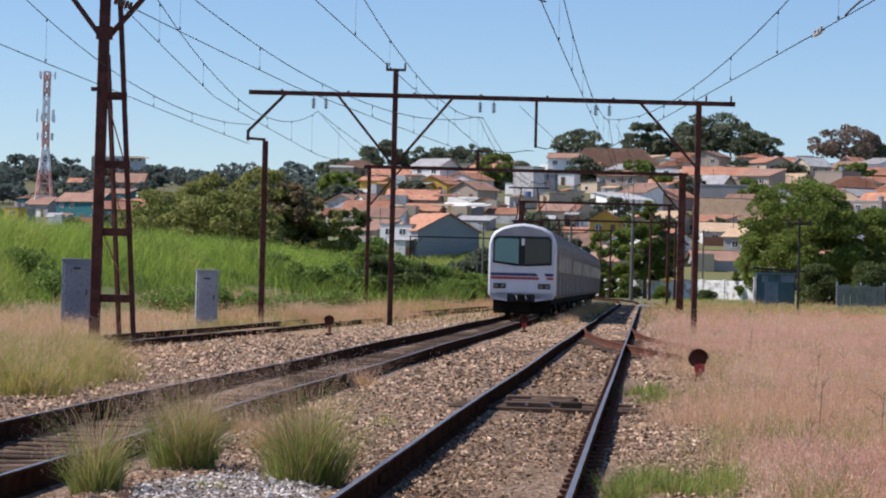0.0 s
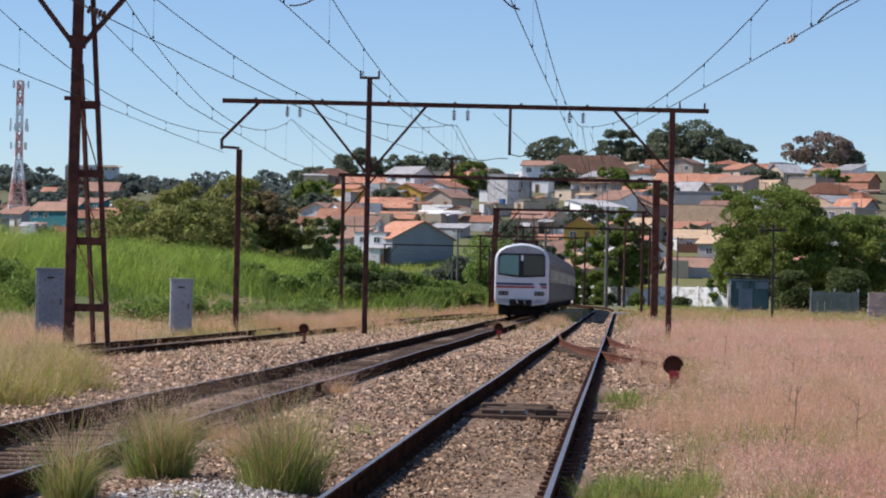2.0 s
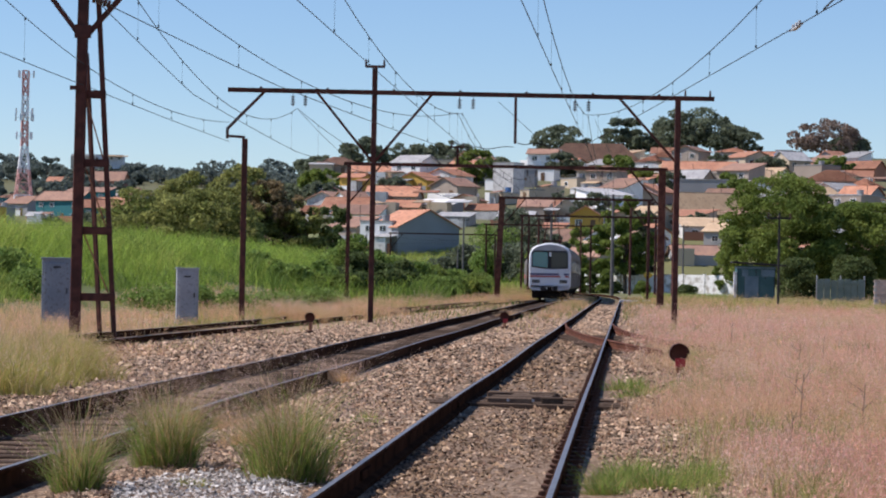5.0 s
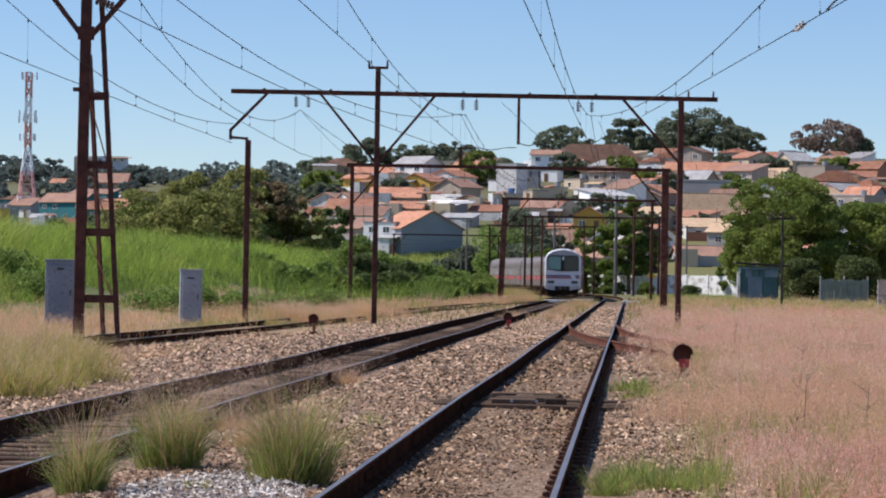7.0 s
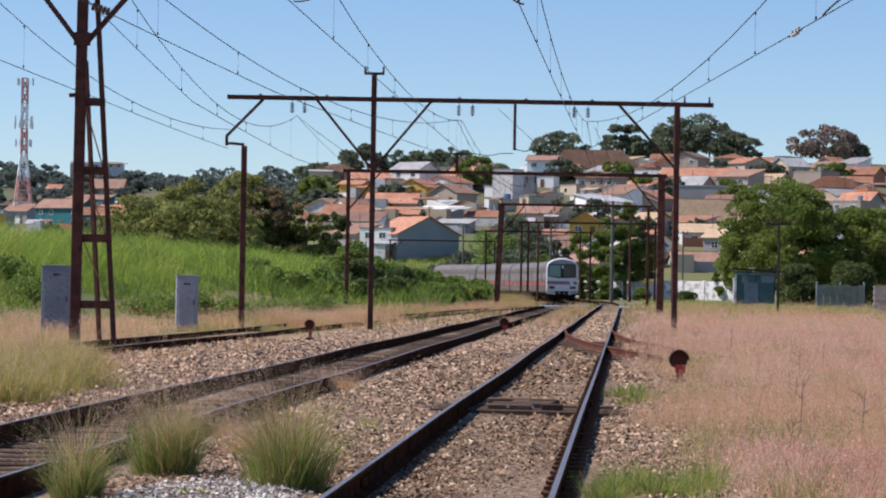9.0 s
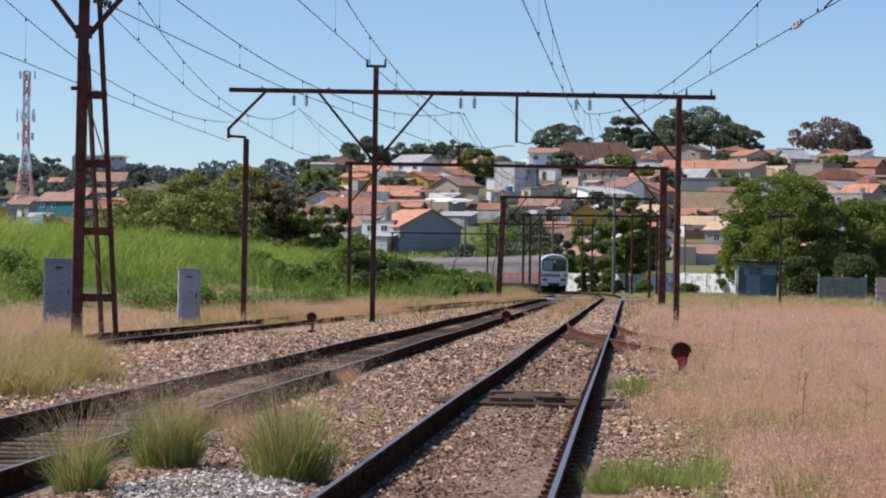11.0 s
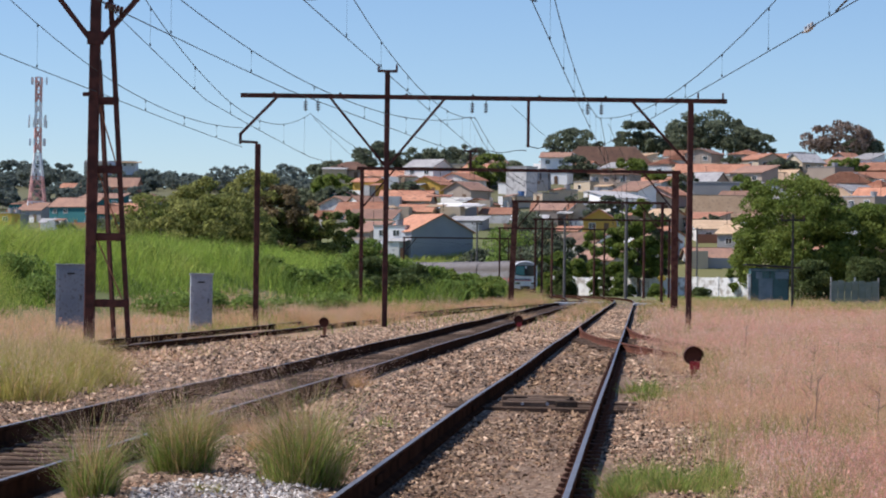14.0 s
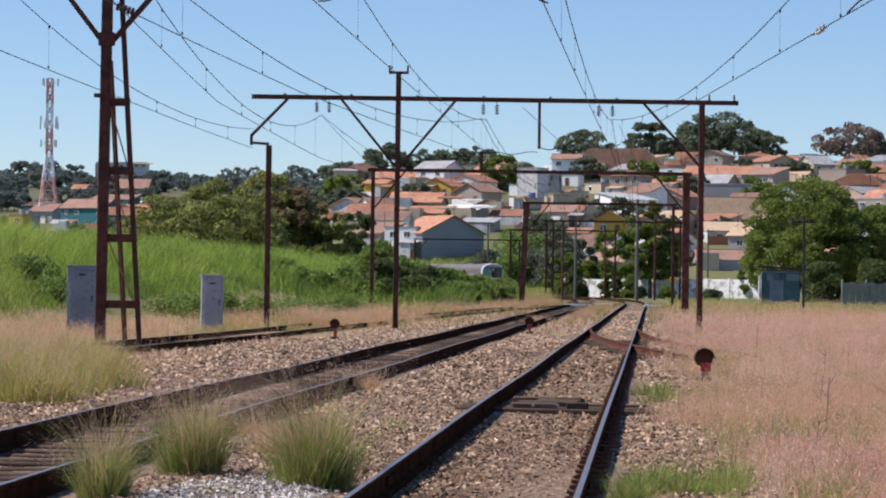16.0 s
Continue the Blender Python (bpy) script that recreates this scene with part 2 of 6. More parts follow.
def rail_mesh(name, line, steel="rail_side"):
    """A rail profile drawn along a line of (x, y, z)."""
    bm = bmesh.new()
    rings = []
    for i, (x, y, z) in enumerate(line):
        a, b = Vector(line[max(i - 1, 0)]), Vector(line[min(i + 1, len(line) - 1)])
        d = (b - a).normalized()
        side = Vector((d.y, -d.x, 0)).normalized()
        rings.append([bm.verts.new(Vector((x, y, z + h)) + side * w) for w, h in RAIL])
    n = len(RAIL)
    for r, s in zip(rings, rings[1:]):
        for k in range(n):
            f = bm.faces.new((r[k], r[(k + 1) % n], s[(k + 1) % n], s[k]))
            f.material_index = 1 if k == 7 else 0
    bm.faces.new(rings[0])
    bm.faces.new(rings[-1][::-1])
    bmesh.ops.recalc_face_normals(bm, faces=bm.faces)
    me = mesh_of(bm, name)
    me.materials.append(M[steel])
    me.materials.append(M["rail_top" if steel == "rail_side" else steel])
    return me


def along(fx, y0, y1, step, z=0.0):
    ys = list(np.arange(y0, y1, step)) + [y1]
    return [(float(fx(y)), float(y), z + 0.012 * math.sin(y * 0.21 + 1)) for y in ys]


GAUGE = 1.6 + 0.07


def track(label, fx, y0, y1, sleeper_y0, sleeper_y1, sleeper_z, far_to, side="rail_side"):
    t = thing("railway_track", label, "railway track", kind="structure")
    for s in (-1, 1):
        part("rail", rail_mesh("rail", along(lambda y: fx(y) + s * GAUGE / 2, y0, y1, 2.5), side), None, t)
    base = box((2.75, 0.22, 0.14), (0, 0, -0.07), 0.012)
    me = mesh_of(base, "sleeper")
    me.materials.append(M["sleeper"])
    rng = random.Random(len(label))
    y = sleeper_y0
    while y < sleeper_y1:
        turn = rng.uniform(-1.5, 1.5) - 4.7
        part("sleeper", me, None, t, at=pose(float(fx(y)) + rng.uniform(-0.06, 0.06), y, sleeper_z + rng.uniform(-0.012, 0.012), rng.uniform(-1, 1), rng.uniform(-0.4, 0.4), turn))
        y += 0.6 + rng.uniform(-0.04, 0.04)
    rest = bmesh.new()
    while y < far_to:
        box((2.75, 0.22, 0.14), (float(fx(y)), y, sleeper_z - 0.07), 0, rest)
        y += 0.6
    if rest.verts:
        tagged(part("far_sleepers", rest, M["sleeper"], t), kind="stuff")
    else:
        rest.free()
    return t


def line_a(y):
    return main_x(y, 0.0)


def line_b(y):
    return main_x(y, OFF_B)


def line_c(y):
    # the third track closes in on the second one further on
    off = np.interp(y, [0, 45, 65, 90, 124, 156, 190, 225, 260], [-12.4, -11.5, -10.9, -10.3, -9.2, -7.8, -6.0, -4.7, -4.5])
    return main_x(y, off)


def line_d(y):
    # the branch that leaves the main track towards the near side
    y = np.asarray(y, dtype=float)
    return main_x(y, 0.0) + 0.0021 * np.maximum(0, 95 - y) ** 2


track("main railway track of rusty rails half sunk in pale ballast", line_a, 8, 420, 35.0, 37.2, -0.012, 0)
track("second railway track with dark rails on weathered wooden sleepers", line_b, 8, 420, 14, 110, -0.052, 240)
track("rusty third track overgrown with dry grass", line_c, 40, 235, 60, 100, -0.01, 180)
track("rusty branch rails leaving the main track through grass", line_d, 57, 92, 58, 78, -0.02, 80, "rail_red")



def rail_clips(fx, sides, owner):
    """Rusty spikes and plates that hold the rails, and fishplates at the joints."""
    bm = box((0.3, 0.17, 0.03), (0, 0, 0.015))
    for s in (-0.09, 0.09):
        box((0.05, 0.06, 0.05), (s, 0.03, 0.045), 0, bm)
    me = mesh_of(bm, "tie_plate")
    me.materials.append(M["orange_brown"])
    rng = random.Random(3)
    y = 14.0
    while y < 62:
        for s in sides:
            part("tie_plate", me, None, owner, at=pose(float(fx(y)) + s * GAUGE / 2, y, -0.03 + rng.uniform(-0.01, 0.01), 0, 0, -4.7))
        y += 0.6
    plate = mesh_of(box((0.03, 0.75, 0.075), (0, 0, 0), 0.006), "fishplate")
    plate.materials.append(M["rail_side"])
    for y in (21.5, 33.6, 45.7, 57.8, 69.9):
        for s in (-1, 1):
            for e in (-0.026, 0.026):
                part("fishplate", plate, None, owner, at=pose(float(fx(y)) + s * GAUGE / 2 + e, y, 0.055, 0, 0, -4.7))


M["orange_brown"] = mat("rusty_tie_plate", (0.09, 0.042, 0.026), (0.14, 0.062, 0.036), 0.9, 6, 0.3)
TRACKS = [o for o in scene.objects if o.name.startswith("railway_track")]
rail_clips(line_a, (1,), TRACKS[0])
rail_clips(line_b, (), TRACKS[1])

# ---- overhead line ----
def lattice_leg(bm, x, y, z0, z1, w, lean=0.0):
    """A post of two channels with battens."""
    for s in (-1, 1):
        bar((x + s * w * 0.5, y, z0), (x + s * w * 0.5 + lean, y, z1), 0.14, 0.2, bm)
    bar((x, y + 0.02, z0), (x + lean, y + 0.02, z1), w * 0.6, w * 0.6, bm)
    n = max(2, int((z1 - z0) / 0.8))
    for i in range(n + 1):
        z = z0 + (z1 - z0) * i / n
        bar((x - w * 0.5 + lean * i / n, y, z), (x + w * 0.5 + lean * i / n, y, z), 0.14, 0.03, bm)
        if i < n:
            s = w * 0.5 if i % 2 else -w * 0.5
            bar((x - s + lean * i / n, y + 0.05, z), (x + s + lean * (i + 1) / n, y + 0.05, z + (z1 - z0) / n), 0.06, 0.02, bm)


def insulator(parent, x, y, z, drop=0.5):
    bm = bmesh.new()
    rod((x, y, z), (x, y, z - drop), 0.012, bm, 6)
    for i in range(4):
        zz = z - 0.1 - i * 0.09
        rod((x, y, zz), (x, y, zz - 0.05), 0.045, bm, 8, 0.09)
    return part("insulator", bm, M["insulator"], parent, "brown porcelain insulator string")


def portal(y, left, right, z_beam=8.34, reach_left=5.3, reach_right=1.3, top=0.95, side_post=True, twin=False, drop_at=0.36):
    """A steel portal over the tracks, at its posts' x."""
    p = thing("catenary_portal", "rusty steel portal carrying overhead wires across the tracks", "catenary portal", Matrix.Translation((0, y, 0)), group="catenary portals")
    if twin:
        bm = bmesh.new()
        lattice_leg(bm, right, 0, -0.1, z_beam, 0.32)
    else:
        bm = box((0.2, 0.2, z_beam + 0.1), (right, 0, z_beam / 2 - 0.05), 0.015)
    part("post", bm, M["rust"], p)
    part("post", box((0.19, 0.2, z_beam + top + 0.1), (left, 0, (z_beam + top) / 2 - 0.05), 0.015), M["rust"], p)
    x0, x1 = left - reach_left, right + reach_right
    beam = box((x1 - x0, 0.15, 0.05), ((x0 + x1) / 2, -0.105, z_beam + 0.06))
    box((x1 - x0, 0.05, 0.16), ((x0 + x1) / 2, -0.13, z_beam), 0, beam)
    for i in range(int((x1 - x0) / 2.4)):
        box((0.09, 0.05, 0.06), (x0 + 1.2 + i * 2.4, -0.1, z_beam + 0.11), 0, beam)
    part("beam", beam, M["rust"], p)
    span = right - left
    jz = z_beam - 2.55
    for a, b in (((left, 0.02, jz), (left - 2.1, 0.02, z_beam)), ((left, 0.02, jz), (left + 2.1, 0.02, z_beam)), ((right, 0.02, jz + 0.2), (right - 2.15, 0.02, z_beam))):
        part("brace", bar(a, b, 0.09, 0.09), M["rust"], p)
    part("crossarm", box((0.72, 0.09, 0.09), (left, 0, z_beam + top)), M["rust"], p)
    for s in (-0.33, 0.33):
        part("pin_insulator", rod((left + s, 0, z_beam + top + 0.04), (left + s, 0, z_beam + top + 0.26), 0.045, None, 8, 0.03), M["insulator"], p)
    for s in (0.25, 1.15):
        part("pin_insulator", rod((right + s, -0.1, z_beam + 0.08), (right + s, -0.1, z_beam + 0.3), 0.04, None, 8, 0.03), M["insulator"], p)
    part("drop_arm", box((0.1, 0.1, 1.75), (left + span * 0.465, -0.06, z_beam - 0.87)), M["rust"], p)
    if side_post:
        bm = bar((left - 4.0, 0, z_beam - 0.05), (left - 5.3, 0, z_beam - 1.4), 0.1)
        bar((left - 5.3, 0, z_beam - 1.36), (left - 5.3, 0, z_beam - 1.75), 0.1, None, bm)
        part("hanger", bm, M["rust"], p)
        bm = box((0.2, 0.2, z_beam - 1.75 + 0.1), (left - 4.66, 0, (z_beam - 1.75) / 2 - 0.05), 0.015)
        part("post", bm, M["rust"], p)
        part("pin_insulator", rod((left - 5.3, 0, z_beam - 1.66), (left - 4.66, 0, z_beam - 1.70), 0.05), M["insulator"], p)
    for x in (left - 2.95, left - 2.5, left + span * 0.28, left + span * 0.325, left + span * 0.66, left + span * 0.705):
        insulator(p, x, -0.06, z_beam - 0.08, 0.48)
    return p


def far_portal(y, left, right, z_beam, label, left_lattice=False, right_lattice=False, stub=None):
    """A plainer portal with posts at both ends."""
    p = thing("catenary_portal", label, "catenary portal", Matrix.Translation((0, y, 0)), group="catenary portals")
    for x, lattice, lean in ((left, left_lattice, 0.32), (right, right_lattice, 0.0)):
        if lattice:
            bm = bmesh.new()
            lattice_leg(bm, x - lean, 0, -0.1, z_beam, 0.27, lean)
        else:
            bm = box((0.22, 0.22, z_beam + 0.1), (x, 0, z_beam / 2 - 0.05), 0.015)
        part("post", bm, M["rust_sunlit" if lattice else "rust"], p)
    beam = box((right - left + 0.6, 0.05, 0.18), ((left + right) / 2, -0.14, z_beam))
    box((right - left + 0.6, 0.16, 0.05), ((left + right) / 2, -0.12, z_beam + 0.08), 0, beam)
    part("beam", beam, M["rust"], p)
    for s, x in ((1, left), (-1, right)):
        part("brace", bar((x, 0.02, z_beam - 2.3), (x + s * 1.9, 0.02, z_beam), 0.09), M["rust"], p)
    if stub is not None:
        part("stub_post", box((0.16, 0.16, 1.1), (stub, 0.0, z_beam + 0.5)), M["rust"], p)
        part("crossarm", box((0.8, 0.09, 0.09), (stub, 0, z_beam + 1.1)), M["rust"], p)
        for s in (-0.34, 0.34):
            part("pin_insulator", rod((stub + s, 0, z_beam + 1.12), (stub + s, 0, z_beam + 1.36), 0.045, None, 8, 0.03), M["insulator"], p)
    for x in (float(main_x(y)) - 0.2, float(main_x(y)) + 0.3, float(main_x(y, OFF_B)) - 0.2, float(main_x(y, OFF_B)) + 0.3):
        insulator(p, x, -0.06, z_beam - 0.08, 0.48)
    return p


A92 = float(main_x(92))
portal(92, A92 - 7.9, A92 + 3.1)
RUSTY = "rusty steel portal over the tracks with wires and braces"
far_portal(148, -4.15, 14.1, 8.2, RUSTY, False, True, 2.15)
far_portal(205, 6.66, 18.5, 8.2, "rusty lattice portal leaning slightly beside the bend", True, False)
far_portal(262, 10.6, 24.4, 8.2, RUSTY)
far_portal(318, 8.4, 21.5, 8.4, RUSTY)
far_portal(384, -4.3, 11.5, 8.2, "dark distant portal on the far side of the bend")

# ---- tall mast near the camera ----
mast = thing("catenary_mast", "tall rusty lattice mast with slanting braces standing in dry grass", "catenary mast", Matrix.Translation((-8.58, 64, 0)))
part("column", box((0.26, 0.24, 9.5), (0, 0, 4.65), 0.02, turn=Matrix.Rotation(radians(0.4), 4, "Y")), M["rust"], mast)
part("strut", bar((0.96, 0.1, -0.1), (0.36, 0.1, 9.0), 0.13, 0.12), M["rust"], mast)
part("strut", bar((0.5, 0.9, -0.1), (0.1, 0.2, 7.2), 0.1, 0.08), M["rust"], mast)
for z in (1.05, 2.72, 4.42, 6.15):
    reach = 0.96 - 0.6 * z / 9.1
    part("batten", box((reach + 0.14, 0.12, 0.2), (reach / 2, 0.06, z), 0.01), M["rust"], mast)
# Lacing takes a brighter rust than the mast: sunlight put into its colour.
for z0, z1 in ((1.1, 2.7), (2.8, 4.4), (4.5, 6.1)):
    part("lacing", bar((0.86 - 0.06 * z0, 0.16, z0), (0.1, 0.16, z1), 0.05, 0.03), M["orange_rust"], mast, "sunlit tan lacing bar")
part("brace", bar((0.0, 0.02, 7.55), (-1.35, 0.02, 9.3), 0.15, 0.12), M["rust"], mast)
part("brace", bar((0.1, 0.02, 7.6), (1.55, 0.02, 9.3), 0.15, 0.12), M["rust"], mast)
part("gusset", box((0.42, 0.03, 0.34), (0.04, -0.13, 7.72), 0.01), M["rust"], mast)
part("beam", box((5.2, 0.16, 0.2), (0.4, 0.0, 9.42), 0.01), M["rust"], mast)
part("bracket", box((0.36, 0.12, 0.1), (-0.08, -0.1, 6.3)), M["rust"], mast)
bm = bmesh.new()
for i in range(5):
    rod((0.28 + i * 0.09, -0.1, 8.55 - i * 0.03), (0.34 + i * 0.09, -0.1, 8.53 - i * 0.03), 0.1, bm, 8)
part("insulator", bm, M["insulator"], mast, "dark porcelain insulator string")


# ---- wires ----
def wire(label, spans, r, drops=None):
    """A wire through places (x, y, z, sag to the next place); a second wire below it hangs on droppers."""
    bm = bmesh.new()

    def thread(line, rr):
        rings = []
        for i, p in enumerate(line):
            d = (Vector(line[min(i + 1, len(line) - 1)]) - Vector(line[max(i - 1, 0)])).normalized()
            a = d.orthogonal().normalized()
            c = d.cross(a)
            rings.append([bm.verts.new(Vector(p) + (a * math.cos(k * 2.0944) + c * math.sin(k * 2.0944)) * rr) for k in range(3)])
        for u, v in zip(rings, rings[1:]):
            for k in range(3):
                bm.faces.new((u[k], u[(k + 1) % 3], v[(k + 1) % 3], v[k]))

    line = []
    for (x0, y0, z0, sag), (x1, y1, z1, _) in zip(spans, spans[1:]):
        for k in range(14):
            f = k / 14
            line.append((x0 + (x1 - x0) * f, y0 + (y1 - y0) * f, z0 + (z1 - z0) * f - sag * 4 * f * (1 - f)))
    line.append(spans[-1][:3])
    thread(line, r)
    w = tagged(part("overhead_wire", bm, M["wire"]), label, "overhead wire", group="overhead wires")
    if drops:
        lines = np.array(line)
        low = np.array(drops)
        y = max(lines[0, 1], low[0, 1]) + 3
        while y < min(lines[-1, 1], low[-1, 1], 240):
            top = [float(np.interp(y, lines[:, 1], lines[:, k])) for k in range(3)]
            bot = [float(np.interp(y, low[:, 1], low[:, k])) for k in range(3)]
            if top[2] - bot[2] > 0.08:
                part("dropper", rod(bot, top, 0.0032, None, 3), M["wire"], w)
                part("clamp", box((0.028, 0.07, 0.055), (top[0], top[1], top[2] - 0.04)), M["wire"], w)
                part("clamp", box((0.028, 0.07, 0.055), (bot[0], bot[1], bot[2] + 0.03)), M["wire"], w)
            y += 7.0
    return w


def catenary(plan, low, high, sag):
    """Contact wire and carrier above one line in plan: places (x, y), their contact heights and carrier heights."""
    contact = [(x, y, z, 0.03) for (x, y), z in zip(plan, low)]
    carrier = [(x, y, z, s) for (x, y), z, s in zip(plan, high, list(sag) + [0.0])]
    wire("thin dark contact wire above the track", contact, 0.011)
    wire("dark carrier wire with hanging droppers", carrier, 0.012, [c[:3] for c in contact])


def over_track(off, first, z0, sag0):
    plan = [first] + [(float(main_x(y, off + (0.15 if i % 2 else -0.15))), y) for i, y in enumerate((92, 148, 205, 262, 318, 375))]
    n = len(plan)
    catenary(plan, [6.5] * n, [z0] + [7.65] * (n - 1), [sag0] + [0.95] * (n - 2))


over_track(0.0, (0.73, 33), 8.9, 1.15)
over_track(OFF_B - 0.2, (-3.05, 33), 9.0, 1.43)
catenary([(7.2, 35), (5.95, 92)], [6.5, 6.6], [8.9, 7.7], [1.36])
catenary([(-6.75, 40), (-3.5, 61), (1.31, 92), (5.6, 148)], [6.75, 6.25, 6.25, 6.4], [8.4, 6.66, 7.67, 7.6], [0.25, 0.5, 0.9])
catenary([(-6.62, 45), (-5.76, 64), (-4.5, 92), (1.9, 148)], [7.3, 6.2, 6.15, 6.3], [9.1, 6.73, 7.72, 7.6], [0.3, 0.72, 0.9])
catenary([(-10.0, 40), (-8.35, 66), (-6.9, 91.5)], [6.45, 6.36, 6.45], [9.5, 6.78, 7.15], [0.4, 0.3])
wire("dark stay wire down from the portal beam", [(A92 - 3.4, 92, 8.1, 0.0), (A92 - 1.5, 92, 6.4, 0.0)], 0.01)
wire("dark wavy feeder cable at the drop arm", [(1.2, 91.9, 6.62, 0.08), (1.98, 91.9, 6.46, 0.05), (2.7, 91.9, 6.42, -0.03), (3.35, 91.9, 6.47, 0)], 0.016)
wire("dark wavy feeder cable at the drop arm", [(3.35, 91.9, 6.68, 0.02), (3.8, 91.9, 6.56, -0.03), (4.25, 91.9, 6.6, 0.03), (4.75, 91.9, 6.56, 0)], 0.02)
wire("dark guy wire sloping from the portal to the far post", [(-4.4, 92, 7.6, 0.3), (-1.5, 140, 6.4, 0)], 0.01)
wire("dark guy wire sloping from the portal to the far post", [(6.3, 92, 7.5, 0.3), (12.9, 148, 6.2, 0)], 0.01)
bm = bmesh.new()
rod((6.97, 46.6, 6.5), (6.94, 48.0, 6.5), 0.02, bm)
for k in (-0.3, -0.05, 0.22):
    box((0.05, 0.08, 0.11), (6.95, 47.3 + k * 1.5, 6.53), 0.01, bm)
box((0.08, 0.7, 0.03), (6.95, 47.3, 6.48), 0, bm)
tagged(part("section_insulator", bm, M["concrete"]), "pale section insulator clamped on the contact wire", "insulator")
wire("curved dark jumper cable near the contact wire", [(6.97, 44.2, 6.5, -0.16), (7.62, 42.6, 6.75, 0)], 0.02)
wire("curved dark jumper cable near the contact wire", [(-2.2, 43.4, 6.5, 0.1), (-1.5, 41.6, 6.62, 0)], 0.018)
wire("curved dark jumper cable near the contact wire", [(1.72, 43.2, 6.5, 0.05), (1.35, 42.0, 6.6, 0)], 0.018)

# ---- train ----
CAR = 22.6
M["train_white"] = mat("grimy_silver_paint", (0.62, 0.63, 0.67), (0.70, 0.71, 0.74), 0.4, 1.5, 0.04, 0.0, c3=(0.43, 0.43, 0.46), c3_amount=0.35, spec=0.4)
# Car sides are far darker than the cab front, with lengthwise streaks.
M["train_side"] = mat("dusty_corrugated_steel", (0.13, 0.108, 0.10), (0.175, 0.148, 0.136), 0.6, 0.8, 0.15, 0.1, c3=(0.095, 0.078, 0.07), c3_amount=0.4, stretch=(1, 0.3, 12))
M["train_roof"] = mat("dusty_grey_roof", (0.135, 0.123, 0.123), (0.185, 0.168, 0.165), 0.8, 1.2, 0.1)
M["stripe_red"] = mat("red_stripe_paint", (0.36, 0.06, 0.065), (0.42, 0.09, 0.09), 0.45, 3, 0.0)
M["stripe_blue"] = mat("dark_blue_stripe_paint", (0.05, 0.05, 0.13), (0.07, 0.07, 0.17), 0.45, 3, 0.0)
M["pane"] = glass("tinted_train_glass", (0.032, 0.04, 0.045), 0.06, 0.35)
# Side panes are pale: the sky they mirror is put into the colour.
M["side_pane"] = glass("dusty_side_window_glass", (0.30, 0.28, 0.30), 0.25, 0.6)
M["dome"] = mat("dusty_grey_cab_dome", (0.30, 0.30, 0.32), (0.38, 0.38, 0.40), 0.6, 1.5, 0.05)
# Teal of the left pane is light on the glass, put into its colour.
M["pane_teal"] = glass("greenish_windscreen_glass", (0.05, 0.20, 0.22), 0.1)
M["gasket"] = mat("black_rubber", (0.015, 0.016, 0.02), (0.025, 0.025, 0.03), 0.6, 8, 0.0)
M["under"] = mat("sooty_steel", (0.008, 0.007, 0.007), (0.018, 0.015, 0.013), 0.95, 3, 0.2, spec=0.1)
M["lamp_glass"] = glass("unlit_lamp_glass", (0.12, 0.12, 0.12), 0.15)

HALF, ROOF = 1.53, 4.2
BODY = [(-HALF + 0.06, 0.85), (HALF - 0.06, 0.85), (HALF, 1.0), (HALF, 3.25), (HALF * 0.95, 3.55), (-HALF * 0.95, 3.55), (-HALF, 3.25), (-HALF, 1.0)]
TOP = [(HALF * 0.95, 3.55), (HALF * 0.84, 3.82), (HALF * 0.62, 4.02), (HALF * 0.3, 4.15), (0, ROOF), (-HALF * 0.3, 4.15), (-HALF * 0.62, 4.02), (-HALF * 0.84, 3.82), (-HALF * 0.95, 3.55)]


def bogie(car, y):
    bm = box((2.0, 2.9, 0.28), (0, y, 0.55), 0.05)
    for s in (-1, 1):
        box((0.16, 3.1, 0.3), (s * 1.05, y, 0.5), 0.04, bm)
        box((0.25, 0.5, 0.4), (s * 1.05, y, 0.6), 0.04, bm)
    b = part("bogie", bm, M["under"], car)
    for dy in (-1.1, 1.1):
        bm = rod((-0.88, y + dy, 0.43), (0.88, y + dy, 0.43), 0.08)
        for s in (-1, 1):
            rod((s * 0.74, y + dy, 0.43), (s * 0.87, y + dy, 0.43), 0.43, bm, 20)
        part("wheelset", bm, M["under"], b)


def pantograph(car, y):
    base = box((1.5, 1.9, 0.08), (0, y, 4.4))
    for s in (-0.6, 0.6):
        for dy in (-0.8, 0.8):
            rod((s, y + dy, 4.05), (s, y + dy, 4.4), 0.06, base)
    p = part("pantograph", base, M["rust"], car, "raised diamond pantograph")
    for s in (-0.6, 0.6):
        for e in (-1, 1):
            part("lower_arm", bar((s, y - 0.8 * e, 4.4), (s * 0.8, y + 0.9 * e, 5.2), 0.04), M["rust"], p)
            part("upper_arm", bar((s * 0.8, y + 0.9 * e, 5.2), (s * 0.6, y, 5.95), 0.032), M["rust"], p)
    part("collector", box((1.9, 0.4, 0.06), (0, y, 5.98)), M["rust"], p)


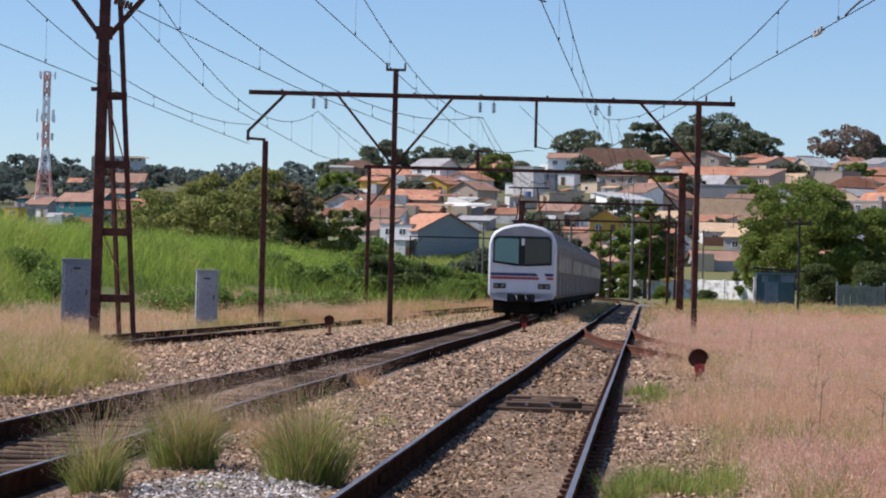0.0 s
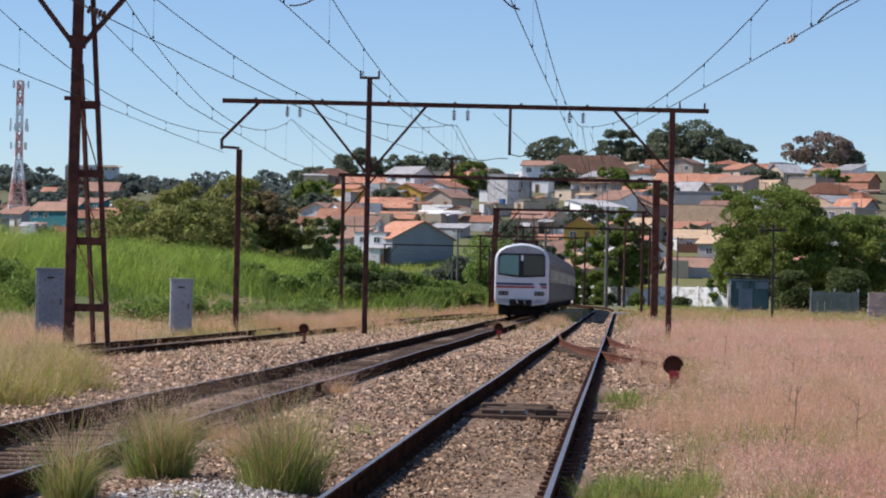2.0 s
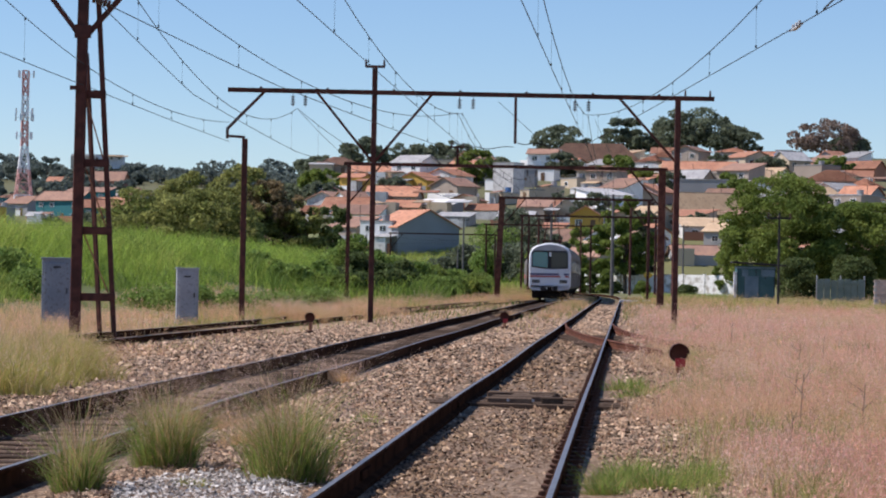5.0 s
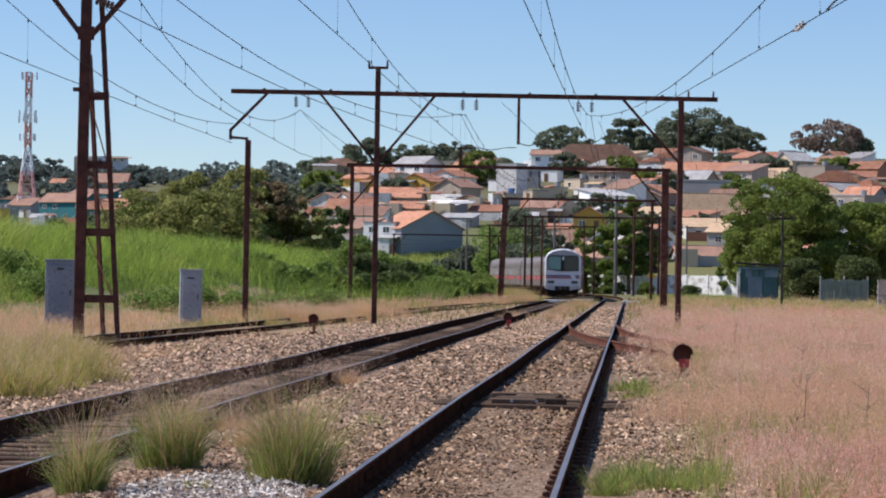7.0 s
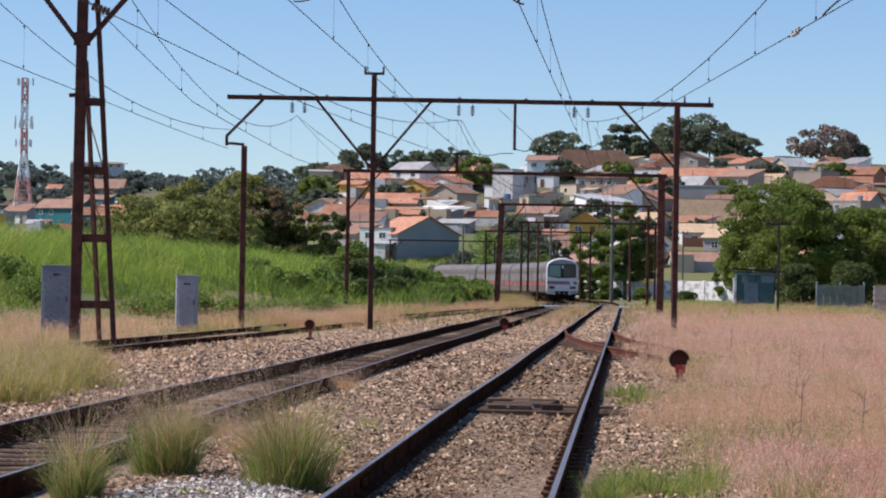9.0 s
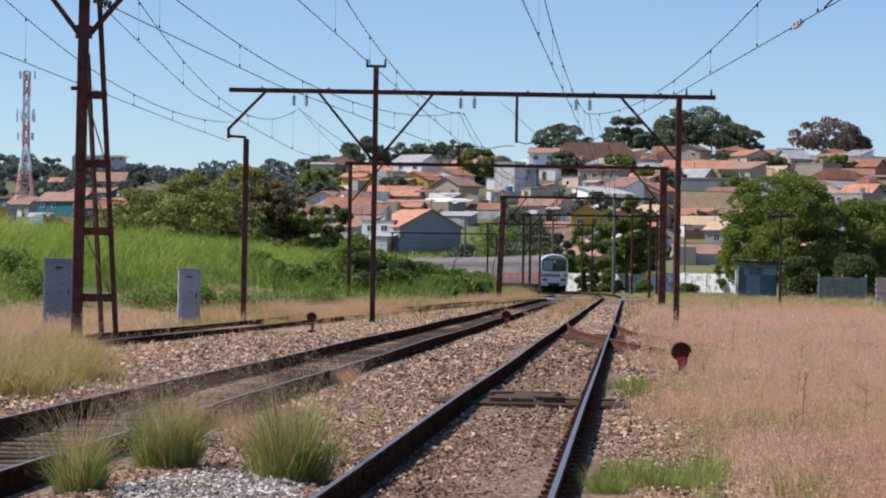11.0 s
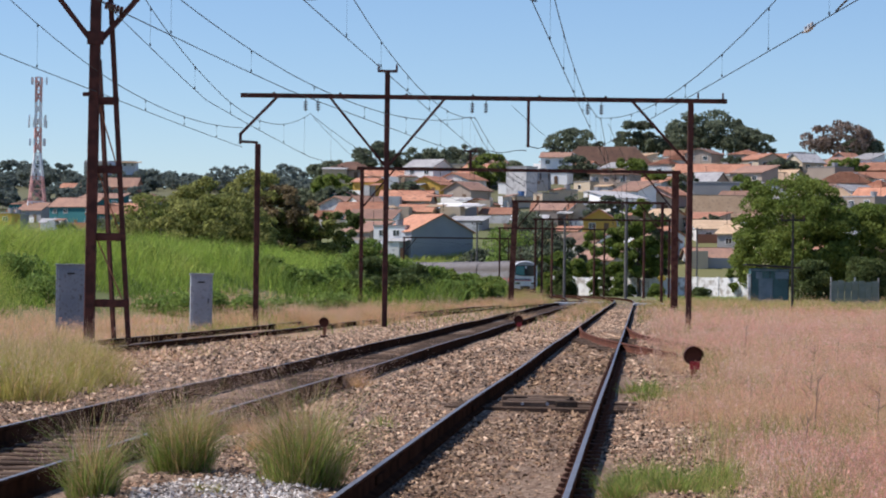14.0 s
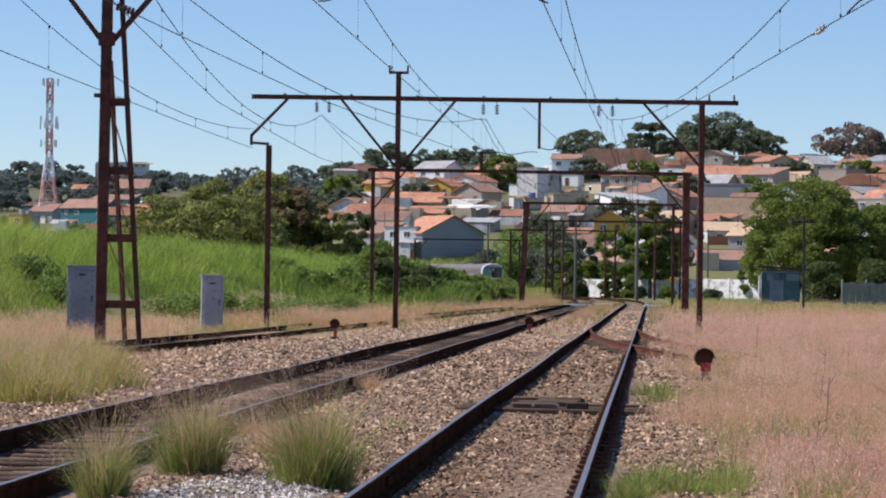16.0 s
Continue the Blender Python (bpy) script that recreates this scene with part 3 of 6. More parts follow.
def train_car(cab, with_pantograph):
    label = "silver train cab car with dark windscreen and red and blue stripe" if cab else "silver grey passenger train car with red stripe and dark windows"
    car = thing("train_car", label, "train car", group="train cars")
    y0, y1 = (0.35 if cab else 0.25), CAR - 0.25
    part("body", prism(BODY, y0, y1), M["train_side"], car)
    part("roof", prism(TOP, y0, y1), M["train_roof"], car, "dusty grey curved roof")
    for s in (-1, 1):
        doors = [3.9, 9.1, 14.3, 19.5]
        for dy in doors:
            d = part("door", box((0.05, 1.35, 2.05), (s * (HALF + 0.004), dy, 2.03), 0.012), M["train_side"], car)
            for k in (-0.34, 0.34):
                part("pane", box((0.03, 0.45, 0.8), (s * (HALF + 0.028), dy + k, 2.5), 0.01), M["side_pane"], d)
        spots = [1.9 if not cab else 2.4] + [dy + o for dy in doors[:-1] for o in (1.55, 2.6, 3.65)] + [21.3]
        for wy in spots:
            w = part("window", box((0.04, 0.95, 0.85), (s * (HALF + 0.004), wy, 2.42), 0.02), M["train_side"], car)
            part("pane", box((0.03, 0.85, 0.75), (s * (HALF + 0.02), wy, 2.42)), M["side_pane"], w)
        edges = [y0 + 0.1] + [v for dy in doors for v in (dy - 0.72, dy + 0.72)] + [y1 - 0.1]
        for a, b in (zip(edges[::2], edges[1::2]) if s < 0 else ()):
            part("stripe", box((0.02, b - a, 0.42), (s * (HALF + 0.004), (a + b) / 2, 1.78)), M["stripe_red"], car, "red stripe")
    for y in (3.5, CAR - 4.0):
        bogie(car, y)
    bm = box((2.4, 2.6, 0.5), (0, 8.4, 0.62), 0.05)
    part("equipment_box", bm, M["under"], car)
    # Slab added between the bogies to block light below the car.
    part("underframe", box((2.5, CAR - 1.2, 0.34), (0, CAR / 2 + 0.2, 0.74), 0.03), M["under"], car)
    part("equipment_box", box((2.2, 3.4, 0.45), (0, 13.2, 0.64), 0.05), M["under"], car)
    part("roof_vent", box((1.1, 1.8, 0.14), (0, 8.0, 4.2), 0.03), M["train_roof"], car)
    part("roof_vent", box((1.1, 1.8, 0.14), (0, 15.0, 4.2), 0.03), M["train_roof"], car)
    if with_pantograph:
        pantograph(car, 5.0)
    if not cab:
        part("gangway", box((1.2, 0.5, 2.1), (0, 0.02, 2.0), 0.04), M["gasket"], car)
        return car
    # the cab end: a shell that narrows and rounds towards its face
    whole = [(-1.36, 0.80), (1.36, 0.80)] + BODY[2:4] + TOP + BODY[6:]
    bm = bmesh.new()
    rings = []
    for y, k, top in ((0.36, 1.0, 1.0), (0.16, 0.995, 0.997), (0.05, 0.975, 0.985), (0.0, 0.94, 0.965)):
        rings.append([bm.verts.new((x * k, y, 0.8 + (z - 0.8) * top)) for x, z in whole])
    n = len(whole)
    for a, b in zip(rings, rings[1:]):
        for i in range(n):
            bm.faces.new((a[i], a[(i + 1) % n], b[(i + 1) % n], b[i]))
    bm.faces.new(rings[-1])
    bmesh.ops.recalc_face_normals(bm, faces=bm.faces)
    face = part("cab_face", mesh_of(bm, "cab_face", True), M["train_white"], car, "pale silver cab front")
    for e in face.data.polygons:
        e.use_smooth = e.area < 0.4
    frame_bm = prism([(-1.323, 2.42), (-0.315, 2.28), (0.315, 2.28), (1.323, 2.34), (1.302, 3.5), (1.155, 3.62), (-1.155, 3.62), (-1.323, 3.5)], -0.03, 0.05)
    ws = part("windscreen", frame_bm, M["gasket"], face, "black windscreen surround")
    part("pane", prism([(-1.250, 2.5), (-0.168, 2.38), (-0.168, 3.5), (-1.103, 3.52), (-1.250, 3.38)], -0.045, -0.02), M["pane_teal"], ws)
    part("pane", prism([(0.105, 2.38), (1.250, 2.44), (1.239, 3.4), (1.103, 3.52), (0.105, 3.5)], -0.045, -0.02), M["pane"], ws)
    part("pillar", box((0.16, 0.05, 1.14), (-0.03, -0.04, 2.95)), M["gasket"], ws)
    part("number_plate", box((0.14, 0.02, 0.3), (0.02, -0.07, 3.36)), M["white_paint"], ws, "small pale plate")
    part("stripe", prism([(-1.41, 1.84), (0.72, 1.84), (0.62, 1.97), (-1.41, 1.97)], -0.012, 0.03), M["stripe_blue"], face, "dark blue stripe")
    part("stripe", prism([(-1.41, 1.68), (0.8, 1.68), (0.72, 1.80), (-1.41, 1.80)], -0.012, 0.03), M["stripe_red"], face, "red stripe")
    part("stripe", prism([(1.06, 1.84), (1.41, 1.84), (1.41, 1.97), (0.98, 1.97)], -0.012, 0.03), M["stripe_blue"], face, "dark blue stripe")
    part("stripe", prism([(1.12, 1.68), (1.41, 1.68), (1.41, 1.80), (1.08, 1.80)], -0.012, 0.03), M["stripe_red"], face, "red stripe")
    for s in (-1, 1):
        h = part("headlight", box((0.56, 0.08, 0.24), (s * 1.0, -0.0, 1.38), 0.02), M["gasket"], face)
        for k in (-0.14, 0.14):
            part("lens", rod((s * 1.0 + k, -0.03, 1.38), (s * 1.0 + k, -0.06, 1.38), 0.09, None, 12), M["lamp_glass"], h)
    part("apron", prism([(-1.36, 0.78), (-0.66, 0.70), (-0.66, 1.02), (0.6, 1.02), (0.6, 0.70), (1.38, 0.82), (1.41, 1.08), (-1.41, 1.08)], 0.0, 0.3), M["train_white"], face)
    bm = box((1.25, 0.36, 0.36), (-0.03, 0.14, 0.86), 0.03)
    part("coupler_pocket", bm, M["gasket"], car)
    bm = rod((0, -0.35, 0.85), (0, 0.5, 0.85), 0.11)
    box((0.34, 0.2, 0.3), (0, -0.35, 0.85), 0.03, bm)
    for s in (-0.3, 0.35):
        rod((s, -0.12, 0.95), (s + 0.05, -0.12, 0.7), 0.03, bm)
    part("coupler", bm, M["under"], car, "worn steel coupler")
    for s in (-0.24, 0.16):
        part("hose", rod((s, -0.2, 0.98), (s + 0.07, -0.24, 0.80), 0.03), M["concrete"], car, "pale brake hose")
    # Full-width dark box added to deepen the black below the cab.
    part("snow_guard", box((2.6, 0.5, 0.66), (0, 0.75, 0.48), 0.06), M["under"], car)
    dome = [(x * 0.93, 0.8 + (z - 0.8) * 0.962) for x, z in TOP]
    part("dome", prism([(-1.33, 3.56), (1.33, 3.56)] + dome[1:-1], -0.008, 0.03), M["dome"], face, "dusty grey dome above the windscreen")
    return car


CARS = [train_car(True, True)]
MID = train_car(False, False)
CARS.append(MID)
for i in range(3):
    CARS.append(copy_thing(MID, Matrix()))

# ---- trackside things ----
M["cabinet"] = mat("grey_painted_cabinet", (0.17, 0.20, 0.25), (0.23, 0.26, 0.31), 0.7, 1.4, 0.15, c3=(0.13, 0.14, 0.16), c3_amount=0.4)
M["cabinet_pale"] = mat("pale_grey_cabinet", (0.27, 0.29, 0.33), (0.34, 0.36, 0.40), 0.7, 1.4, 0.15, c3=(0.20, 0.21, 0.23), c3_amount=0.4)
M["hut_blue"] = mat("weathered_blue_paint", (0.036, 0.095, 0.10), (0.06, 0.135, 0.145), 0.7, 0.9, 0.2, c3=(0.13, 0.21, 0.24), c3_amount=0.3)
M["hut_light"] = mat("faded_light_blue_paint", (0.10, 0.165, 0.20), (0.16, 0.23, 0.28), 0.7, 1.2, 0.2)
M["sheet"] = mat("weathered_zinc_sheet", (0.14, 0.19, 0.165), (0.20, 0.25, 0.22), 0.7, 1.2, 0.2, 0.1, c3=(0.10, 0.12, 0.10), c3_amount=0.35)
M["whitewash"] = mat("stained_whitewash", (0.78, 0.77, 0.74), (0.86, 0.85, 0.83), 0.85, 0.5, 0.2, c3=(0.42, 0.38, 0.33), c3_amount=0.46, fine=1.3)
M["pole_wood"] = mat("grey_concrete_pole", (0.11, 0.105, 0.10), (0.16, 0.15, 0.145), 0.9, 2, 0.2)
M["brick"] = mat("pale_brick", (0.42, 0.30, 0.24), (0.55, 0.45, 0.38), 0.9, 1.5, 0.2, vary=0.25)
M["yellow_sign"] = mat("yellow_sign_paint", (0.55, 0.38, 0.04), (0.62, 0.45, 0.06), 0.6, 4, 0.0)


def cabinet(x, y, w, h, material, label):
    c = thing("relay_cabinet", label, "cabinet", pose(x, y, land_z(x, y), 0, 0, 8), group="relay cabinets")
    part("body", box((w, 0.55, h), (0, 0, h / 2 - 0.03), 0.015), material, c)
    part("lid", box((w + 0.06, 0.62, 0.05), (0, 0, h - 0.01), 0.01), material, c)
    d = part("door", box((w - 0.14, 0.03, h - 0.3), (0, -0.285, h / 2), 0.01), material, c)
    part("handle", box((0.03, 0.05, 0.16), (w * 0.3, -0.31, h * 0.52)), M["black"], d)
    part("marking", box((0.22, 0.006, 0.05), (-0.02, -0.303, h - 0.28)), M["black"], d, "faded dark marking")
    part("plinth", box((w + 0.1, 0.65, 0.14), (0, 0, 0.03), 0.01), M["concrete"], c)


cabinet(-11.05, 78, 0.95, 2.1, M["cabinet"], "blue grey concrete relay cabinet standing in grass")
cabinet(-7.62, 84, 0.72, 1.86, M["cabinet_pale"], "pale grey relay cabinet beside tall grass")


def dwarf_signal(x, y, h, r, material, label, red=False, head="black"):
    s = thing("dwarf_signal", label, "signal", Matrix.Translation((x, y, land_z(x, y))), group="dwarf signals")
    part("post", box((r * 0.7, r * 0.6, h - r), (0.02, 0, (h - r) / 2 - 0.03), 0.01), material, s)
    bm = rod((0, -0.06, h - r), (0, 0.08, h - r), r, None, 18)
    rod((0, 0.08, h - r), (0, 0.2, h - r), r * 0.85, bm, 14, r * 0.4)
    part("head", bm, M["rust" if red else head], s)
    bm = bmesh.new()
    rings = []
    for k in range(11):
        a = math.radians(k * 18)
        rings.append([bm.verts.new((math.cos(a) * rr, yy, h - r + math.sin(a) * rr)) for rr, yy in ((r, -0.24), (r * 1.08, -0.24), (r * 1.08, -0.04), (r, -0.04))])
    for u, v in zip(rings, rings[1:]):
        for k in range(4):
            bm.faces.new((u[k], u[(k + 1) % 4], v[(k + 1) % 4], v[k]))
    bmesh.ops.recalc_face_normals(bm, faces=bm.faces)
    part("hood", bm, M["rust" if red else head], s)
    part("base", box((r * 1.5, r * 1.3, 0.1), (0, 0, 0.03), 0.01), M["rust"], s)
    if red:
        part("number_bar", box((r * 1.1, 0.02, r * 0.9), (0.03, -0.09, h - 2.0 * r)), M["red_paint"], s, "faded red plate")


dwarf_signal(4.68, 45.5, 0.6, 0.165, M["orange_rust"], "rusty round dwarf signal with faded red plate in pink grass", True)
dwarf_signal(2.95, 86.5, 0.58, 0.15, M["orange_rust"], "orange rusted dwarf signal on the ballast", True)
dwarf_signal(-3.15, 74.5, 0.6, 0.14, M["orange_rust"], "rusty dwarf signal beside the third track", head="rust")
dwarf_signal(2.05, 188, 0.75, 0.3, M["black"], "black dwarf signal at the edge of the bushes")


def hut():
    h = thing("trackside_hut", "weathered blue hut with lean-to roof beside a tree", "hut", pose(27.15, 205, 0, 0, 0, -3))
    part("wall", box((3.05, 2.6, 3.1), (0, 0, 1.5), 0.02), M["hut_blue"], h)
    part("roof", box((4.3, 3.2, 0.14), (0.25, -0.1, 3.24), 0.02, turn=Matrix.Rotation(radians(3), 4, "Y")), M["black"], h, "dark flat roof sheet")
    part("door", box((1.1, 0.05, 2.2), (-0.35, -1.325, 1.15), 0.01), M["hut_light"], h, "faded light blue door")
    part("panel", box((1.1, 0.05, 1.9), (0.88, -1.32, 1.1), 0.01), M["hut_blue"], h)
    for x, w in ((-1.2, 0.5), (0.6, 0.55), (1.2, 0.4)):
        part("graffiti", box((w, 0.02, 0.55), (x * 0.9 + 0.2, -1.36, 2.5)), M["hut_light"], h, "pale illegible painted bars")
    part("corner_post", box((0.24, 0.24, 2.6), (-1.68, -1.35, 1.28), 0.02), M["whitewash"], h, "flaking white post")
    for x in (-1.5, -0.75, 0.0, 0.75, 1.5):
        part("board_joint", box((0.05, 0.03, 3.0), (x * 0.98, -1.31, 1.5)), M["black"], h)
    part("window", box((0.9, 0.04, 0.5), (0.85, -1.33, 2.55), 0.01), M["hut_light"], h, "broken pale window")
    part("lintel", box((3.15, 0.06, 0.12), (0, -1.33, 2.92)), M["hut_light"], h)


hut()


def sheet_fence():
    f = thing("sheet_fence", "grey corrugated metal sheet fence under trees", "fence", Matrix.Translation((31.1, 198, 0)))
    for i in range(7):
        part("sheet", box((0.5, 0.035, 2.2 + 0.12 * math.sin(i * 2.2)), (0.26 + i * 0.53, 0.02 * (i % 2), 1.0), 0.006), M["sheet"], f)
    for i in range(3):
        part("post", box((0.1, 0.1, 2.6), (i * 1.85, 0.1, 1.1)), M["concrete"], f)
    part("rail", box((3.75, 0.06, 0.08), (1.87, -0.04, 1.78)), M["sheet"], f)


sheet_fence()


def white_wall():
    w = thing("wall_white", "long whitewashed wall with dark stains", "wall", kind="structure")
    x, rng = 16.4, random.Random(4)
    while x < 41:
        y = 342 - (x - 16.4) * 0.95
        h = 2.5 + rng.uniform(-0.12, 0.12)
        turn = Matrix.Rotation(-math.atan(0.95), 4, "Z")
        part("panel", box((3.2, 0.2, h + 0.2), (x + 1.25, y - 1.19, h / 2 - 0.1), 0.02, turn=turn), M["whitewash"], w)
        part("pier", box((0.3, 0.34, h + 0.35), (x, y, h / 2 - 0.05), 0.02, turn=turn), M["whitewash"], w)
        x += 2.5


white_wall()


def brick_wall():
    w = thing("wall_brick", "low pale brick wall with mortar joints", "wall", kind="structure")
    me = mesh_of(box((0.38, 0.2, 0.17), (0, 0, 0), 0.008), "brick")
    me.materials.append(M["brick"])
    part("core", box((3.3, 0.16, 2.1), (32.2, 170, 1.0)), M["concrete"], w)
    for r in range(11):
        for c in range(8):
            part("brick", me, None, w, at=Matrix.Translation((30.7 + c * 0.41 + (0.2 if r % 2 else 0), 170, 0.09 + r * 0.19)))


brick_wall()


def pole(x, y, h, r, label, arm=0.0, material="pole_wood", arm_z=None):
    p = thing("utility_pole", label, "utility pole", Matrix.Translation((x, y, land_z(x, y))), group="utility poles")
    part("shaft", rod((0, 0, -0.3), (0, 0, h), r, None, 10, r * 0.75), M[material], p)
    if arm:
        part("crossarm", box((arm, 0.1, 0.12), (0, 0, arm_z or h - 0.3)), M[material], p)
        for s in (-0.45, 0.0, 0.45):
            part("pin_insulator", rod((s * arm, 0, (arm_z or h - 0.3) + 0.06), (s * arm, 0, (arm_z or h - 0.3) + 0.3), 0.05), M["insulator"], p)
    return p


pole(22.4, 158, 6.1, 0.085, "thin dark steel post with a short arm", 1.5, "black", 5.75)
pole(21.4, 281, 11.2, 0.22, "tall grey concrete utility pole beside the bend", 0.0)
pole(14.6, 281, 9.0, 0.17, "grey concrete utility pole beside the bend", 1.4)
pole(24.3, 292, 10.0, 0.16, "slim dark utility pole under trees", 0.0, "rust")
pole(20.5, 322, 9.0, 0.14, "slim dark utility pole near the white wall", 0.0, "rust")
pole(11.3, 262, 8.2, 0.14, "slim dark utility pole beside the track bend", 0.0, "rust")
pole(12.6, 268, 8.2, 0.14, "slim dark utility pole beside the track bend", 0.0, "rust")
pole(6.6, 378, 10.6, 0.17, "grey utility pole on the far bend", 1.6)
pole(6.0, 392, 6.0, 0.14, "short dark pole on the far bend")
pole(23.6, 236, 7.8, 0.13, "slim rusty pole beside the track", 0.0, "rust")
pole(-8.3, 396, 8.0, 0.15, "slim grey pole before the houses", 0.0)
pole(-10.1, 402, 7.6, 0.15, "slim grey pole before the houses", 0.0)
pole(38.7, 372, 10.0, 0.15, "grey utility pole behind the white wall", 1.5)

sign = thing("warning_sign", "yellow lozenge sign on a dark post", "sign", Matrix.Translation((20.4, 226, 0)))
part("post", box((0.09, 0.09, 2.4), (0, 0, 1.15)), M["rust"], sign)
part("board", box((0.62, 0.04, 0.62), (0, -0.07, 2.2), 0.01, turn=Matrix.Rotation(radians(45), 4, "Y")), M["yellow_sign"], sign)

# pale points machine and timbers where the tracks meet
for x, y, w, turn in ((10.6, 196, 1.7, -4), (17.2, 198, 2.2, 6), (13.1, 206, 1.2, 2)):
    t = thing("timber_baulk", "pale weathered timber lying beside the points", "timber", pose(x, y, 0.06, 0, 0, turn), group="timbers at the points")
    part("timber", box((w * 1.4, 0.25, 0.2), (0, 0, 0.03), 0.02), M["whitewash"], t)
    part("end_plate", box((0.05, 0.27, 0.22), (w * 0.7, 0, 0.03)), M["rust"], t)

deck = thing("timber_deck", "dark weathered timber pieces between the rails", "timber", pose(1.42, 35.2, 0.01, 0, 0, -5))
for i in range(4):
    part("plank", box((0.62 + 0.22 * (i % 2), 0.26, 0.09), (-0.12 + 0.14 * (i % 3), i * 0.62, 0.015), 0.012), M["sleeper"], deck)
part("plank", box((0.3, 0.24, 0.1), (0.46, 0.1, 0.02), 0.012), M["sleeper"], deck)
part("plank", box((0.42, 0.2, 0.1), (0.3, 1.3, 0.03), 0.012), M["sleeper"], deck)
for x in (-0.14, 0.2):
    part("bolt", rod((x, -0.15, 0.03), (x, -0.12, 0.03), 0.022, None, 8), M["concrete"], deck, "pale bolt head")


def tower():
    """Telecommunications mast in red and white bands."""
    z0 = land_z(-109.8, 705)
    tw = thing("telecom_tower", "red and white banded lattice telecom tower with antennas", "tower", Matrix.Translation((-109.8, 705, z0)))
    H = 40.0
    bands = [(0, 5.5, 0), (5.5, 12.5, 1), (12.5, 19, 0), (19, 26, 1), (26, 33, 0), (33, 40, 1)]
    for a, b, red in bands:
        bm = bmesh.new()

        def half(z):
            return max(0.75, 2.6 - z * 0.095)

        for sx in (-1, 1):
            for sy in (-1, 1):
                bar((sx * half(a), sy * half(a), a), (sx * half(b), sy * half(b), b), 0.32, None, bm)
        n = max(2, int((b - a) / 2.4))
        for i in range(n):
            u, v = a + (b - a) * i / n, a + (b - a) * (i + 1) / n
            for s in (-1, 1):
                bar((-half(u), s * half(u), u), (half(v), s * half(v), v), 0.22, None, bm)
                bar((half(u), s * half(u), u), (-half(v), s * half(v), v), 0.22, None, bm)
                bar((s * half(u), -half(u), u), (s * half(v), half(v), v), 0.22, None, bm)
                bar((-half(v), s * half(v), v), (half(v), s * half(v), v), 0.22, None, bm)
        part("lattice_section", bm, M["tower_red"] if red else M["tower_white"], tw, "haze-paled red lattice" if red else "white lattice")
    for z, k in ((39, 2.0), (28.5, 2.2), (27, 2.3), (22, 2.0), (12.5, 1.2)):
        for i in range(5):
            a = i * 1.257 + z
            part("antenna", box((0.4, 0.35, 2.0), (math.cos(a) * k * 1.1, math.sin(a) * k * 1.1, z)), M["tower_white"], tw)
            part("antenna_arm", bar((math.cos(a) * 0.5, math.sin(a) * 0.5, z), (math.cos(a) * k * 1.1, math.sin(a) * k * 1.1, z), 0.1), M["tower_white"], tw)


# Red paled towards pink: distance haze is put into the paint colour.
M["tower_red"] = mat("faded_red_mast_paint", (0.66, 0.33, 0.29), (0.74, 0.42, 0.38), 0.6, 0.4, 0.0)
M["tower_white"] = mat("faded_white_mast_paint", (0.78, 0.78, 0.8), (0.84, 0.84, 0.85), 0.6, 0.4, 0.0)
tower()

# ---- houses on the hill ----
def plaster(name, c, stain=(0.35, 0.32, 0.3), amount=0.3):
    return mat(name, c, tuple(min(1, v * 1.12) for v in c), 0.85, 0.25, 0.1, c3=tuple(c[k] * 0.6 + stain[k] * 0.4 for k in range(3)), c3_amount=amount, fine=1.2, vary=0.12)


WALLS = {
    "white": plaster("white_plaster", (0.82, 0.81, 0.79)),
    "cream": plaster("cream_plaster", (0.55, 0.45, 0.33)),
    "yellow": plaster("yellow_plaster", (0.60, 0.37, 0.08)),
    "beige": plaster("beige_plaster", (0.38, 0.31, 0.25)),
    "teal": plaster("teal_plaster", (0.04, 0.17, 0.18)),
    "bluegrey": plaster("pale_grey_render", (0.30, 0.31, 0.335), (0.25, 0.26, 0.28)),
    "grey": plaster("grey_block", (0.32, 0.31, 0.31)),
    "stained": plaster("stained_white_plaster", (0.6, 0.58, 0.56), (0.2, 0.18, 0.17), 0.45),
    "pink": plaster("pink_plaster", (0.48, 0.32, 0.27)),
    "brickred": plaster("bare_red_brick", (0.42, 0.19, 0.12)),
    "pale": plaster("pale_render", (0.6, 0.6, 0.62)),
}


def tiles(name, c1, c2, c3):
    return mat(name, c1, c2, 0.85, 0.35, 0.5, c3=c3, fine=1.5, stretch=(1, 1, 1), c3_amount=0.42, vary=0.32)


ROOFS = {
    "terra": tiles("terracotta_tiles", (0.37, 0.165, 0.10), (0.48, 0.24, 0.15), (0.27, 0.135, 0.09)),
    "brown": tiles("weathered_brown_tiles", (0.26, 0.15, 0.11), (0.34, 0.20, 0.14), (0.2, 0.13, 0.1)),
    "tan": tiles("pale_tan_tiles", (0.42, 0.29, 0.18), (0.50, 0.36, 0.23), (0.34, 0.24, 0.16)),
    "grey": tiles("fibre_cement_sheet", (0.32, 0.31, 0.31), (0.42, 0.41, 0.40), (0.24, 0.23, 0.23)),
    "pale": tiles("pale_sheet_roof", (0.6, 0.58, 0.56), (0.7, 0.68, 0.66), (0.5, 0.48, 0.46)),
    "white": tiles("white_sheet_roof", (0.75, 0.75, 0.75), (0.8, 0.8, 0.8), (0.66, 0.66, 0.66)),
}
M["house_glass"] = glass("dark_house_glass", (0.03, 0.035, 0.04), 0.1)
M["house_door"] = mat("brown_wooden_door", (0.16, 0.09, 0.05), (0.2, 0.12, 0.07), 0.6, 2, 0.1)
